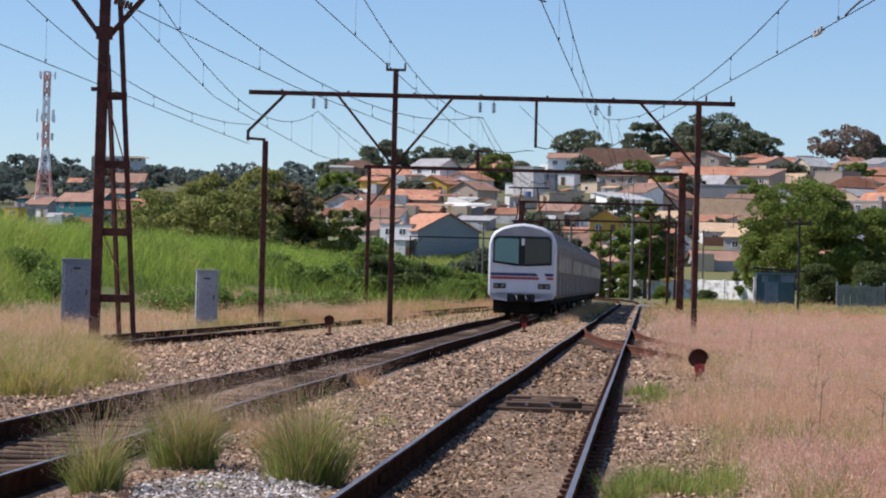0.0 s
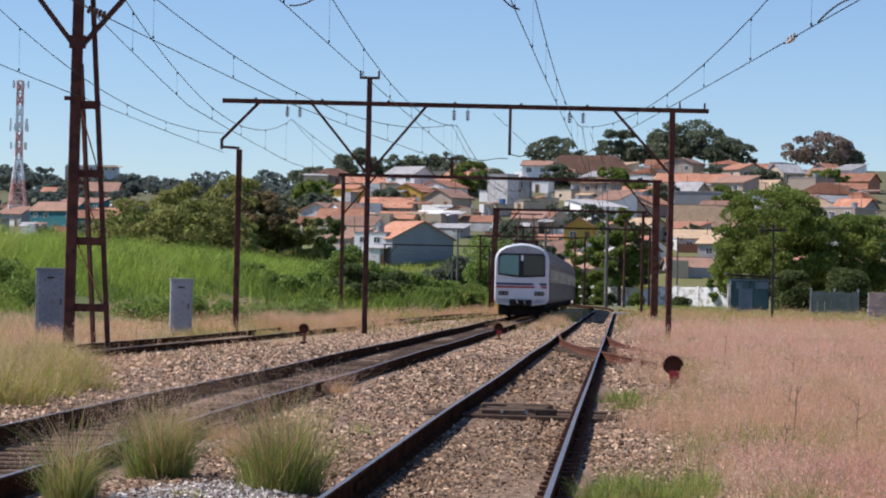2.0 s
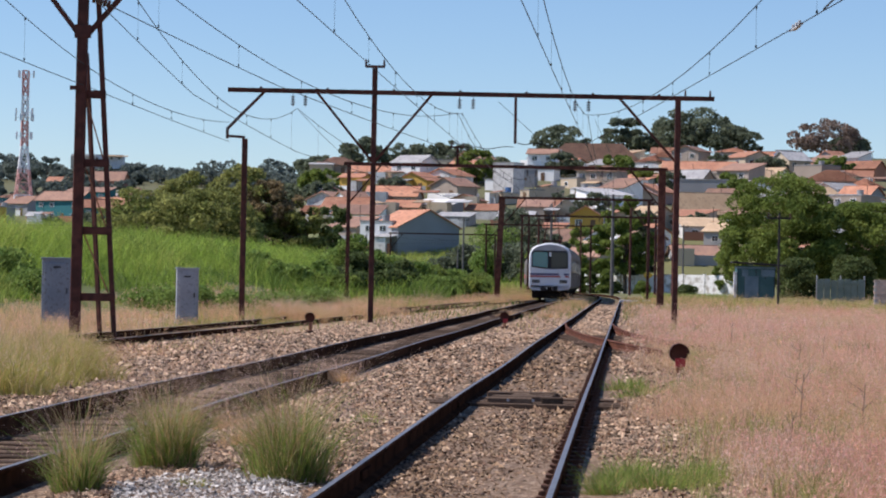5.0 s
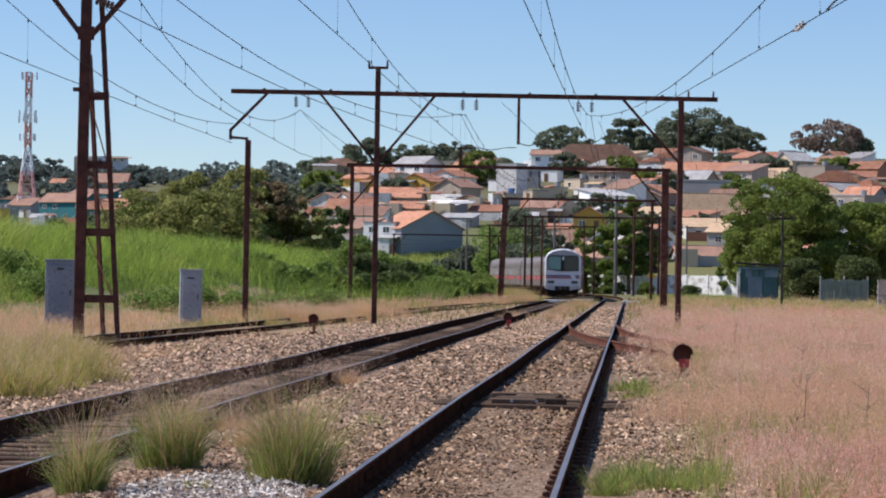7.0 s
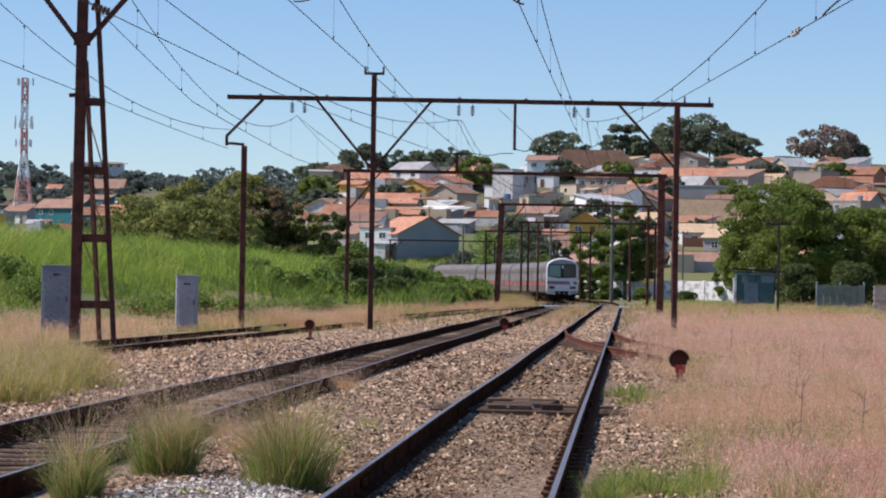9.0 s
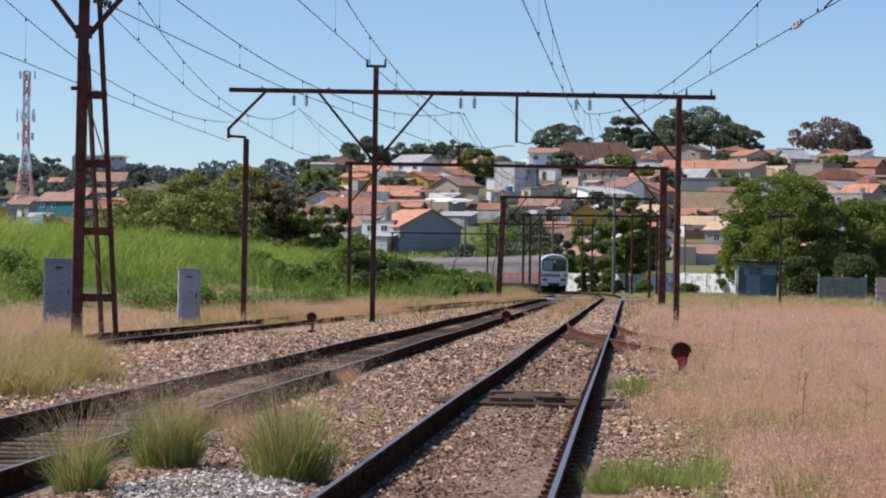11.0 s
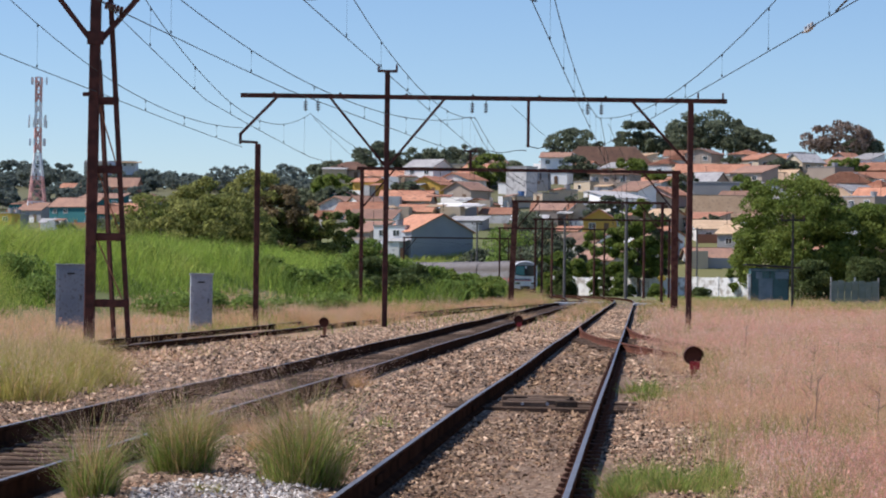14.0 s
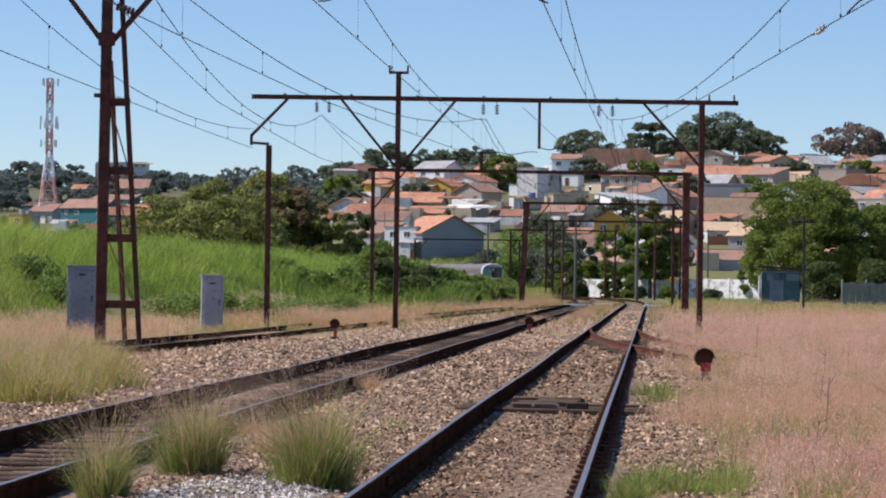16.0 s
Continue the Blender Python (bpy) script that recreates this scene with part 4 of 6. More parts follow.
M["tank_blue"] = mat("blue_water_tank", (0.07, 0.16, 0.34), (0.1, 0.2, 0.4), 0.6, 2, 0.0)
COLOUR = {"terra": "terracotta", "brown": "brown", "tan": "tan", "grey": "grey sheet", "pale": "pale sheet", "white": "white sheet"}
NAMED = {"bluegrey": "pale grey", "stained": "stained white", "brickred": "bare brick", "pale": "pale"}


def house(x, y, z, w, h, kind, rh, wall, roof, yaw, depth=None, plain=False):
    """A hillside house; front towards -y; plain: blank walls and no yard. kind: gx ridge along the front, gy gable to the front, hip, shed, flat."""
    seed = random.Random(int(x * 7 + y * 13))
    dp = depth or max(5.0, min(w, 11) * 0.9)
    shape = {"gx": "gabled", "gy": "gable-fronted", "hip": "hipped", "shed": "sloping", "flat": "flat"}[kind]
    ob = thing("house", "%s house with a %s %s roof on the hill" % (NAMED.get(wall, wall), shape, COLOUR[roof]), "house", pose(x, y + dp * 0.5, z, 0, 0, yaw), group="hillside houses")
    a, b = w / 2, dp / 2
    up = rh
    base = -3.0
    if kind == "gy":
        bm = prism([(-a, base), (a, base), (a, h), (0, h + up), (-a, h)], -b, b)
    elif kind == "gx":
        bm = prism([(-b, base), (b, base), (b, h), (0, h + up), (-b, h)], -a, a)
        bmesh.ops.rotate(bm, verts=bm.verts, cent=(0, 0, 0), matrix=Matrix.Rotation(radians(90), 3, "Z"))
    elif kind == "shed":
        bm = prism([(-b, base), (b, base), (b, h + up), (-b, h)], -a, a)
        bmesh.ops.rotate(bm, verts=bm.verts, cent=(0, 0, 0), matrix=Matrix.Rotation(radians(90), 3, "Z"))
    else:
        bm = box((w, dp, h - base), (0, 0, (h + base) / 2))
    part("wall", bm, WALLS[wall], ob)
    o, th = 0.45, 0.16
    if kind == "gy":
        k = up / a
        bm = prism([(-a - o, h - o * k), (0, h + up), (a + o, h - o * k), (a + o, h - o * k + th), (0, h + up + th * 1.4), (-a - o, h - o * k + th)], -b - o, b + o)
    elif kind == "gx":
        k = up / b
        bm = prism([(-b - o, h - o * k), (0, h + up), (b + o, h - o * k), (b + o, h - o * k + th), (0, h + up + th * 1.4), (-b - o, h - o * k + th)], -a - o, a + o)
        bmesh.ops.rotate(bm, verts=bm.verts, cent=(0, 0, 0), matrix=Matrix.Rotation(radians(90), 3, "Z"))
    elif kind == "shed":
        k = up / dp
        bm = prism([(-b - o, h - o * k + 0.02), (b + o, h + up + o * k + 0.02), (b + o, h + up + o * k + th), (-b - o, h - o * k + th)], -a - o, a + o)
        bmesh.ops.rotate(bm, verts=bm.verts, cent=(0, 0, 0), matrix=Matrix.Rotation(radians(90), 3, "Z"))
    elif kind == "hip":
        bm = bmesh.new()
        lo = [bm.verts.new(p) for p in ((-a - o, -b - o, h), (a + o, -b - o, h), (a + o, b + o, h), (-a - o, b + o, h))]
        r0, r1 = bm.verts.new((-max(a - b, 0.4), 0, h + up)), bm.verts.new((max(a - b, 0.4), 0, h + up))
        for f in ((lo[0], lo[1], r1, r0), (lo[1], lo[2], r1), (lo[2], lo[3], r0, r1), (lo[3], lo[0], r0), (lo[3], lo[2], lo[1], lo[0])):
            bm.faces.new(f)
        bmesh.ops.solidify(bm, geom=bm.faces[:], thickness=0.0)
    else:
        bm = box((w + 0.2, dp + 0.2, 0.25), (0, 0, h + 0.125))
    r = part("roof", bm, ROOFS[roof], ob)
    if kind == "gx":
        part("ridge", box((w + 0.8, 0.3, 0.14), (0, 0, h + up + 0.2)), ROOFS[roof], r)
    if kind == "flat" and seed.random() < 0.6:
        part("water_tank", rod((a * 0.3, 0, h + 0.25), (a * 0.3, 0, h + 1.3), 0.65, None, 12, 0.75), M["tank_blue"] if seed.random() < 0.12 else WALLS["grey"], ob, "rooftop water tank")
    if kind in ("gx", "gy", "hip") and seed.random() < 0.45:
        part("chimney", box((0.5, 0.5, 1.4), (a * seed.uniform(-0.6, 0.6), b * 0.35, h + up * 0.75)), WALLS["stained"], ob)
    if kind != "flat" and seed.random() < 0.5:
        part("antenna", rod((a * 0.5, 0, h), (a * 0.5, 0, h + up + 2.2), 0.05, None, 5), M["wire"], ob)
    if plain:
        return ob
    if seed.random() < 0.6:
        part("garden_wall", box((w * 1.1, 0.18, 1.9), (seed.uniform(-2, 2), -b - 2.2, 0.4)), WALLS[seed.choice(("white", "stained", "cream", "brickred", "grey"))], ob)
    if seed.random() < 0.5:
        lw = w * seed.uniform(0.35, 0.55)
        part("annex", box((lw, 3.0, 2.5 + 3), ((w - lw) / 2 * seed.choice((-1, 1)), -b - 1.5, -0.25)), WALLS[seed.choice(("white", "cream", "stained", wall))], ob)
        part("annex_roof", box((lw + 0.5, 3.5, 0.14), (0, 0, 0), 0, None, Matrix.Translation(((w - lw) / 2 * 0, 0, 0)) @ Matrix.Rotation(radians(9), 4, "X")), ROOFS[seed.choice(("terra", "grey", "tan", "brown"))], ob, at=Matrix.Translation((ob.children[-1].data.vertices[0].co.x + lw / 2, -b - 1.5, 2.75)))
    storeys = max(1, int(h / 2.7 + 0.35))
    for s in range(storeys):
        cols = max(1, int(w / 3.0))
        hz = h - (storeys - s) * (h / storeys) + h / storeys * 0.55
        for c in range(cols):
            wx = -a + w * (c + 0.5) / cols + seed.uniform(-0.25, 0.25)
            if s == 0 and c == cols // 2:
                part("door", box((0.95, 0.1, min(2.1, h / storeys * 0.8)), (wx, -b - 0.02, min(2.1, h / storeys * 0.8) / 2)), M["house_door"], ob)
                continue
            if seed.random() < 0.25:
                continue
            f = part("window", box((1.35, 0.1, min(1.15, h / storeys * 0.45)), (wx, -b - 0.02, hz)), WALLS["white"], ob)
            for k in (-0.31, 0.31):
                part("pane", box((0.55, 0.06, min(1.0, h / storeys * 0.38)), (wx + k, -b - 0.05, hz)), M["house_glass"], f)
        if seed.random() < 0.8:
            f = part("window", box((0.1, 1.3, min(1.1, h / storeys * 0.45)), (-a - 0.02, seed.uniform(-0.2, 0.2) * dp, hz)), WALLS["white"], ob)
            part("pane", box((0.06, 1.1, min(0.95, h / storeys * 0.38)), (-a - 0.05, f.data.vertices[0].co.y + 0.65, hz)), M["house_glass"], f)
    return ob


house(-6.8, 452.0, 6.1, 6.0, 5.2, "flat", 0.4, "white", "grey", -20)
house(-0.9, 452.0, 6.1, 12.9, 4.4, "gy", 3.0, "bluegrey", "terra", 32, plain=True)
house(-14.2, 508.0, 12.7, 9.0, 2.5, "gx", 2.0, "cream", "terra", -15)
house(-14.7, 580.0, 20.7, 5.7, 3.4, "gx", 0.8, "yellow", "terra", -25)
house(-19.1, 560.0, 18.0, 5.0, 2.2, "gy", 1.0, "teal", "brown", -20)
house(-11.7, 608.0, 23.9, 9.5, 2.7, "gx", 1.9, "cream", "terra", -10)
house(-20.6, 634.0, 26.6, 12.7, 2.5, "hip", 2.3, "beige", "brown", -5)
house(-2.2, 616.0, 24.7, 9.6, 2.5, "gx", 1.9, "cream", "terra", -12)
house(-0.1, 582.0, 21.0, 7.8, 2.8, "gy", 1.8, "yellow", "terra", -30)
house(-5.6, 550.0, 17.3, 11.0, 1.7, "gx", 2.2, "beige", "terra", -8)
house(4.0, 524.0, 14.5, 8.2, 2.1, "shed", 1.2, "grey", "pale", -20)
house(6.4, 660.0, 29.7, 6.7, 2.3, "flat", 0.4, "cream", "grey", -15)
house(19.9, 570.0, 19.6, 5.2, 7.9, "flat", 0.5, "stained", "grey", -32, plain=True)
house(25.4, 606.0, 23.7, 4.8, 4.0, "flat", 0.4, "grey", "grey", -10)
house(32.8, 496.0, 11.3, 6.2, 2.9, "gy", 1.8, "yellow", "terra", -8)
house(26.3, 528.0, 14.9, 10.6, 1.6, "gx", 1.9, "cream", "terra", -6)
house(46.2, 674.0, 31.2, 25.0, 2.0, "hip", 5.0, "cream", "brown", -8)
house(55.5, 630.0, 26.3, 6.2, 4.5, "flat", 0.6, "white", "grey", -25)
house(69.4, 626.0, 25.9, 17.8, 3.3, "gx", 2.2, "white", "terra", -8)
house(65.2, 574.0, 20.1, 10.7, 4.6, "flat", 0.4, "grey", "grey", -14, plain=True)
house(59.5, 522.0, 14.2, 12.3, 1.6, "gx", 4.2, "beige", "tan", 6)
house(54.1, 482.0, 9.8, 8.6, 2.4, "shed", 1.7, "stained", "tan", 6)
house(100.4, 698.0, 33.9, 4.7, 4.3, "flat", 0.5, "white", "grey", -10)
house(98.1, 600.0, 22.9, 12.8, 3.2, "hip", 2.9, "pink", "terra", -12)
house(98.2, 654.0, 29.0, 8.7, 2.0, "gx", 1.7, "cream", "terra", -10)
house(42.5, 620.0, 25.2, 6.9, 3.3, "gx", 0.8, "cream", "terra", -20)
house(31.1, 626.0, 25.8, 5.6, 2.8, "flat", 0.4, "white", "grey", -20)
house(10.2, 542.0, 16.4, 7.2, 1.7, "gy", 1.2, "cream", "terra", -15)
house(13.8, 518.0, 13.7, 6.9, 1.8, "gx", 1.2, "white", "terra", -20)
house(-3.0, 522.0, 14.3, 7.0, 1.6, "gx", 1.4, "cream", "terra", -15)
house(7.2, 500.0, 11.8, 6.7, 1.8, "shed", 0.9, "grey", "grey", -15)
house(19.4, 500.0, 11.8, 6.7, 2.0, "gx", 1.1, "white", "grey", -10)
house(25.1, 480.0, 9.5, 5.3, 1.9, "shed", 0.9, "cream", "terra", -15)
house(48.6, 446.0, 5.0, 7.9, 1.4, "gx", 1.6, "stained", "brown", 4)
house(67.8, 696.0, 33.7, 7.7, 3.1, "gx", 1.5, "white", "terra", -14)
house(93.9, 700.0, 34.2, 9.3, 2.2, "gx", 1.6, "cream", "terra", -10)
house(-110.5, 764.0, 19.9, 11.9, 2.7, "gy", 2.0, "teal", "brown", -15)
house(-99.0, 600.0, 11.1, 5.0, 5.0, "flat", 0.5, "grey", "grey", -15)
house(-98.1, 586.0, 10.3, 3.4, 5.7, "flat", 0.3, "yellow", "grey", -15)
house(-95.7, 638.0, 13.1, 4.8, 2.0, "gx", 0.9, "white", "grey", -10)
house(-77.1, 654.0, 14.0, 14.5, 2.0, "gx", 3.2, "stained", "brown", -20)
house(-97.2, 848.0, 24.5, 9.4, 2.3, "shed", 1.1, "white", "white", -15)
house(-133.0, 1086.0, 37.3, 14.5, 2.9, "gx", 3.9, "brickred", "brown", -10)
house(-151.6, 1072.0, 36.6, 10.5, 2.4, "gx", 1.9, "cream", "terra", -10)
house(-146.2, 1150.0, 50.8, 23.0, 3.1, "flat", 0.5, "pale", "grey", 0)
house(19.0, 554.0, 17.8, 2.7, 2.5, "flat", 0.2, "cream", "grey", -45)
house(25.0, 564.0, 18.9, 2.8, 2.5, "flat", 0.3, "cream", "grey", -45)
house(30.1, 574.0, 20.0, 2.8, 2.6, "flat", 0.3, "cream", "grey", -45)
house(36.9, 572.0, 19.8, 3.3, 2.3, "flat", 0.3, "white", "grey", -45)

# the rest of the neighbourhood, row behind row
crowd = random.Random(17)
TAKEN = [(o.matrix_basis.translation.x, o.matrix_basis.translation.y) for o in scene.objects if o.name.startswith("house") and o.parent is None]
for i in range(16):
    # scattered roofs in the valley
    y = crowd.uniform(560, 800)
    x = y * crowd.uniform(-0.175, -0.105)
    if all(abs(x / y - tx / ty) * ty > 8 or not -9 < ty - y < 60 for tx, ty in TAKEN):
        house(x, y, land_z(x, y), crowd.uniform(8, 15), crowd.choice((3.0, 3.4, 5.6)), crowd.choice(("gx", "gx", "hip", "shed")), crowd.uniform(1.4, 2.6), crowd.choice(("teal", "beige", "grey", "teal")), crowd.choice(("terra", "brown", "brown", "brown")), crowd.choice((-30, -15, 20, 35)), 8)
for row in range(20):
    y = 438 + row * 15.5
    x = -0.036 * y + crowd.uniform(0, 6)
    while x < 0.18 * y:
        yy = y + crowd.uniform(-8, 8)
        w = crowd.uniform(4.8, 9.5)
        if all(abs(x / yy - tx / ty) * ty > 5.5 + w / 2 or not -7 < ty - yy < 16 for tx, ty in TAKEN) and crowd.random() < 0.9 and not (yy < 500 and -0.012 < x / yy < 0.055) and yy < (628 if x / yy < 0.045 else 700):
            kind = crowd.choice(("gx", "gx", "gy", "hip", "shed", "flat"))
            roof = "grey" if kind == "flat" else crowd.choice(("terra", "terra", "terra", "brown", "brown", "tan", "grey"))
            wall = crowd.choice(("white", "cream", "cream", "beige", "grey", "white", "stained", "white", "white", "pink", "brickred", "cream", "beige", "white"))
            house(x, yy, land_z(x, yy), w, crowd.choice((2.6, 2.9, 3.1, 3.2, 5.4)), kind, crowd.uniform(1.2, 2.2), wall, roof, crowd.choice((-45, -38, -28, -12, -34, 30)), crowd.uniform(6, 9))
        x += w + crowd.uniform(0.5, 4.5)

# ---- plants ----
M["leaf_dark"] = leafy("dark_tree_leaves", (0.10, 0.135, 0.05), (0.155, 0.19, 0.07), 0.55, 0.5, 0.5, 0.25)
M["leaf_mid"] = leafy("green_tree_leaves", (0.145, 0.20, 0.048), (0.235, 0.285, 0.07), 0.5, 0.5, 0.45, 0.3)
M["leaf_olive"] = leafy("olive_scrub_leaves", (0.22, 0.24, 0.075), (0.32, 0.32, 0.11), 0.6, 0.55, 0.5, 0.2)
M["leaf_brown"] = leafy("dry_brown_twigs", (0.22, 0.165, 0.135), (0.29, 0.22, 0.18), 0.8, 0.2, 0.4, 0.3)
# Hill leaves greyed and paled, with the haze over the hill in their colour.
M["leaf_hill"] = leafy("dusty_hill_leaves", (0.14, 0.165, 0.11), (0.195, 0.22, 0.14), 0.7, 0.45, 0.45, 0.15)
# Distance haze is mixed into this grey-green leaf colour.
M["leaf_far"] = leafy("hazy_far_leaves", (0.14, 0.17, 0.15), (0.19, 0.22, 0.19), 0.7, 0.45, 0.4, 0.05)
M["bark"] = mat("grey_bark", (0.10, 0.075, 0.055), (0.16, 0.12, 0.09), 0.9, 2, 0.5, stretch=(1, 1, 0.3))
M["cane"] = leafy("bright_tall_grass", (0.24, 0.36, 0.05), (0.36, 0.46, 0.09), 0.5, 0.5, 0.35, 0.12)
M["cane_dark"] = leafy("dark_green_grass", (0.11, 0.18, 0.035), (0.18, 0.26, 0.05), 0.5, 0.4, 0.45, 0.3)
M["grass"] = leafy("fresh_green_grass", (0.25, 0.32, 0.08), (0.36, 0.42, 0.12), 0.5, 0.45, 0.4, 0.5)
M["tuft_green"] = leafy("tuft_grass", (0.20, 0.275, 0.06), (0.31, 0.375, 0.095), 0.5, 0.45, 0.5, 0.9)
M["tuft_yellow"] = leafy("yellowing_tuft_grass", (0.34, 0.32, 0.085), (0.46, 0.42, 0.13), 0.5, 0.45, 0.4, 0.7)
M["tuft_olive"] = leafy("olive_green_grass", (0.29, 0.31, 0.085), (0.40, 0.41, 0.13), 0.5, 0.45, 0.45, 0.8)
M["cane_yellow"] = leafy("yellow_green_tall_grass", (0.36, 0.42, 0.08), (0.48, 0.50, 0.14), 0.5, 0.5, 0.35, 0.2)
M["leaf_weed"] = leafy("pale_weed_leaves", (0.17, 0.25, 0.06), (0.26, 0.34, 0.09), 0.6, 0.4, 0.45, 0.35)
M["leaf_russet"] = leafy("russet_scrub_leaves", (0.22, 0.17, 0.095), (0.31, 0.235, 0.13), 0.7, 0.45, 0.5, 0.3)
M["plume_pale"] = leafy("pale_pink_plumes", (0.8, 0.54, 0.43), (0.87, 0.65, 0.54), 0.8, 0.5, 0.2, 0.3)
M["straw"] = leafy("dry_straw_grass", (0.6, 0.385, 0.19), (0.72, 0.49, 0.26), 0.7, 0.45, 0.3, 0.4)
M["stalk"] = leafy("pale_pinkish_stalks", (0.56, 0.36, 0.21), (0.66, 0.45, 0.27), 0.7, 0.45, 0.3, 0.35)
M["plume"] = leafy("pink_grass_plumes", (0.77, 0.385, 0.315), (0.83, 0.50, 0.40), 0.8, 0.5, 0.2, 0.3)
M["plume_tan"] = leafy("tan_grass_plumes", (0.70, 0.475, 0.285), (0.78, 0.56, 0.35), 0.8, 0.5, 0.2, 0.3)


def leaf_cloud(blobs, n, size, rng, up=0.0):
    """Small leaves spread over and in rounded masses (x, y, z, rx, ry, rz)."""
    blobs = np.array(blobs, dtype=float)
    weight = (blobs[:, 3] * blobs[:, 5]) ** 1.0
    pick = rng.choice(len(blobs), n, p=weight / weight.sum())
    d = rng.normal(size=(n, 3))
    d[:, 2] += up
    d /= np.linalg.norm(d, axis=1)[:, None]
    r = 1 - 0.42 * rng.random(n) ** 2 + rng.normal(0, 0.06, n)
    c = blobs[pick, :3] + d * blobs[pick, 3:] * r[:, None]
    a = rng.normal(size=(n, 3))
    a /= np.linalg.norm(a, axis=1)[:, None]
    b = np.cross(a, rng.normal(size=(n, 3)))
    b /= np.linalg.norm(b, axis=1)[:, None]
    s = size * rng.uniform(0.6, 1.4, n)[:, None]
    v = np.stack([c - a * s, c + b * s * 0.45, c + a * s, c - b * s * 0.45], 1).reshape(-1, 3)
    i = np.arange(n)[:, None] * 4
    t = np.concatenate([i + [[0, 1, 2]], i + [[0, 2, 3]]])
    return v, t


def crown_blobs(w, h, z0, rng, count):
    out = []
    lean = rng.uniform(-0.12, 0.12, 2) * w
    for k in range(count):
        a = rng.uniform(0, 6.283)
        r = math.sqrt(rng.uniform(0, 1)) * w * (0.37 + 0.09 * math.sin(2 * a + lean[0]) + 0.06 * math.sin(5 * a + lean[1]))
        z = z0 + (h - z0) * rng.uniform(0.06, 0.95)
        k2 = 1 - 0.95 * max(0, (z - z0) / (h - z0) - 0.4)
        s = w * rng.uniform(0.08, 0.22)
        out.append((math.cos(a) * r * k2, math.sin(a) * r * k2, min(z, h - s * 0.8), s, s, s * rng.uniform(0.65, 0.9)))
    return out


def crown_dome(w, h, z0, rng, count):
    """Flattened leaf masses over a lumpy dome, with gaps between them and a few inside."""
    out = []
    zc = z0 + (h - z0) * 0.38
    ph = rng.uniform(0, 6.283, 3)
    for k in range(count):
        a = rng.uniform(0, 6.283)
        se = rng.uniform(-0.7, 1.0)
        ce = math.sqrt(1 - se * se)
        s = w * rng.uniform(0.055, 0.125)
        deep = 1.0 if k % 5 else rng.uniform(0.3, 0.8)
        lump = 1 + 0.07 * math.sin(2 * a + ph[0]) + 0.07 * math.sin(4 * a + 3 * se + ph[1]) + 0.07 * math.sin(7 * a + ph[2])
        rad = (w * 0.5 - s * 0.75) * lump * deep
        rise = (h - zc - s * 0.5) * (0.94 + 0.06 * lump) if se > 0 else (zc - z0 - s * 0.2)
        out.append((math.cos(a) * ce * rad, math.sin(a) * ce * rad, zc + se * rise * deep, s, s, s * rng.uniform(0.5, 0.75)))
    return out


def tree(x, y, h, w, n, leaf, seed, material="leaf_mid", label="broad green tree with dense foliage", z0=0.25, category="tree", count=22, group="", name="tree", sink=0.0):
    rng = np.random.default_rng(seed)
    t = thing(name, label, category, Matrix.Translation((x, y, land_z(x, y) - sink)), group=group)
    blobs = crown_dome(w, h, h * max(z0, 0.04), rng, int(count * 1.6)) if name == "tree" else crown_blobs(w, h, h * z0, rng, count)
    r = max(0.05, h * 0.022)
    bm = rod((0, 0, -0.3), (0.05 * h * rng.normal() * 0.3, 0, h * 0.5), r, None, 8, r * 0.6)
    for b in blobs[:7]:
        rod((0, 0, h * rng.uniform(0.18, 0.4)), b[:3], r * 0.5, bm, 5, r * 0.15)
    part("trunk", bm, M["bark"], t)
    v, f = leaf_cloud(blobs, n, leaf, rng, 0.45 if name == "tree" else 0.15)
    part("crown", fast_mesh("crown", v, f, M[material]), None, t)
    return t


def blades(x, y, h, w, lean, rng, way=None):
    """Bent blades of grass rooted at x, y."""
    n = len(x)
    z = land(x, y)
    a = rng.uniform(0, 6.283, n)
    base = np.stack([x, y, z - 0.02], 1)
    side = np.stack([np.cos(a), np.sin(a), np.zeros(n)], 1) * (w * 0.5)[:, None]
    b = rng.uniform(0, 6.283, n) if way is None else way
    out = np.stack([np.cos(b), np.sin(b), np.zeros(n)], 1) * (lean * h)[:, None]
    up = np.array([0, 0, 1.0]) * h[:, None]
    tip = base + up + out
    mid = base + up * 0.58 + out * 0.3
    v = np.stack([base - side, base + side, mid - side * 0.7, mid + side * 0.7, tip], 1).reshape(-1, 3)
    i = np.arange(n)[:, None] * 5
    t = np.concatenate([i + [[0, 1, 3]], i + [[0, 3, 2]], i + [[2, 3, 4]]])
    return v, t, tip


def plumes(tip, length, spread, size, k, rng):
    """Loose seed heads: k small flecks below each tip."""
    n = len(tip)
    p = np.repeat(tip, k, axis=0)
    f = rng.random(n * k)
    p[:, 2] -= f * np.repeat(length, k)
    p[:, :2] += rng.normal(0, 1, (n * k, 2)) * (np.repeat(spread, k) * (0.3 + f))[:, None]
    d = rng.normal(size=(n * k, 3)) * np.repeat(size, k)[:, None]
    e = rng.normal(size=(n * k, 3)) * np.repeat(size, k)[:, None] * 0.5
    d[:, 2] *= 1.5
    v = np.stack([p - d, p + d, p + e], 1).reshape(-1, 3)
    t = np.arange(n * k * 3).reshape(-1, 3)
    return v, t


def stuff(name, v, t, material, label, category):
    return tagged(new(name, fast_mesh(name, v, t, M[material])), label, category, kind="stuff")


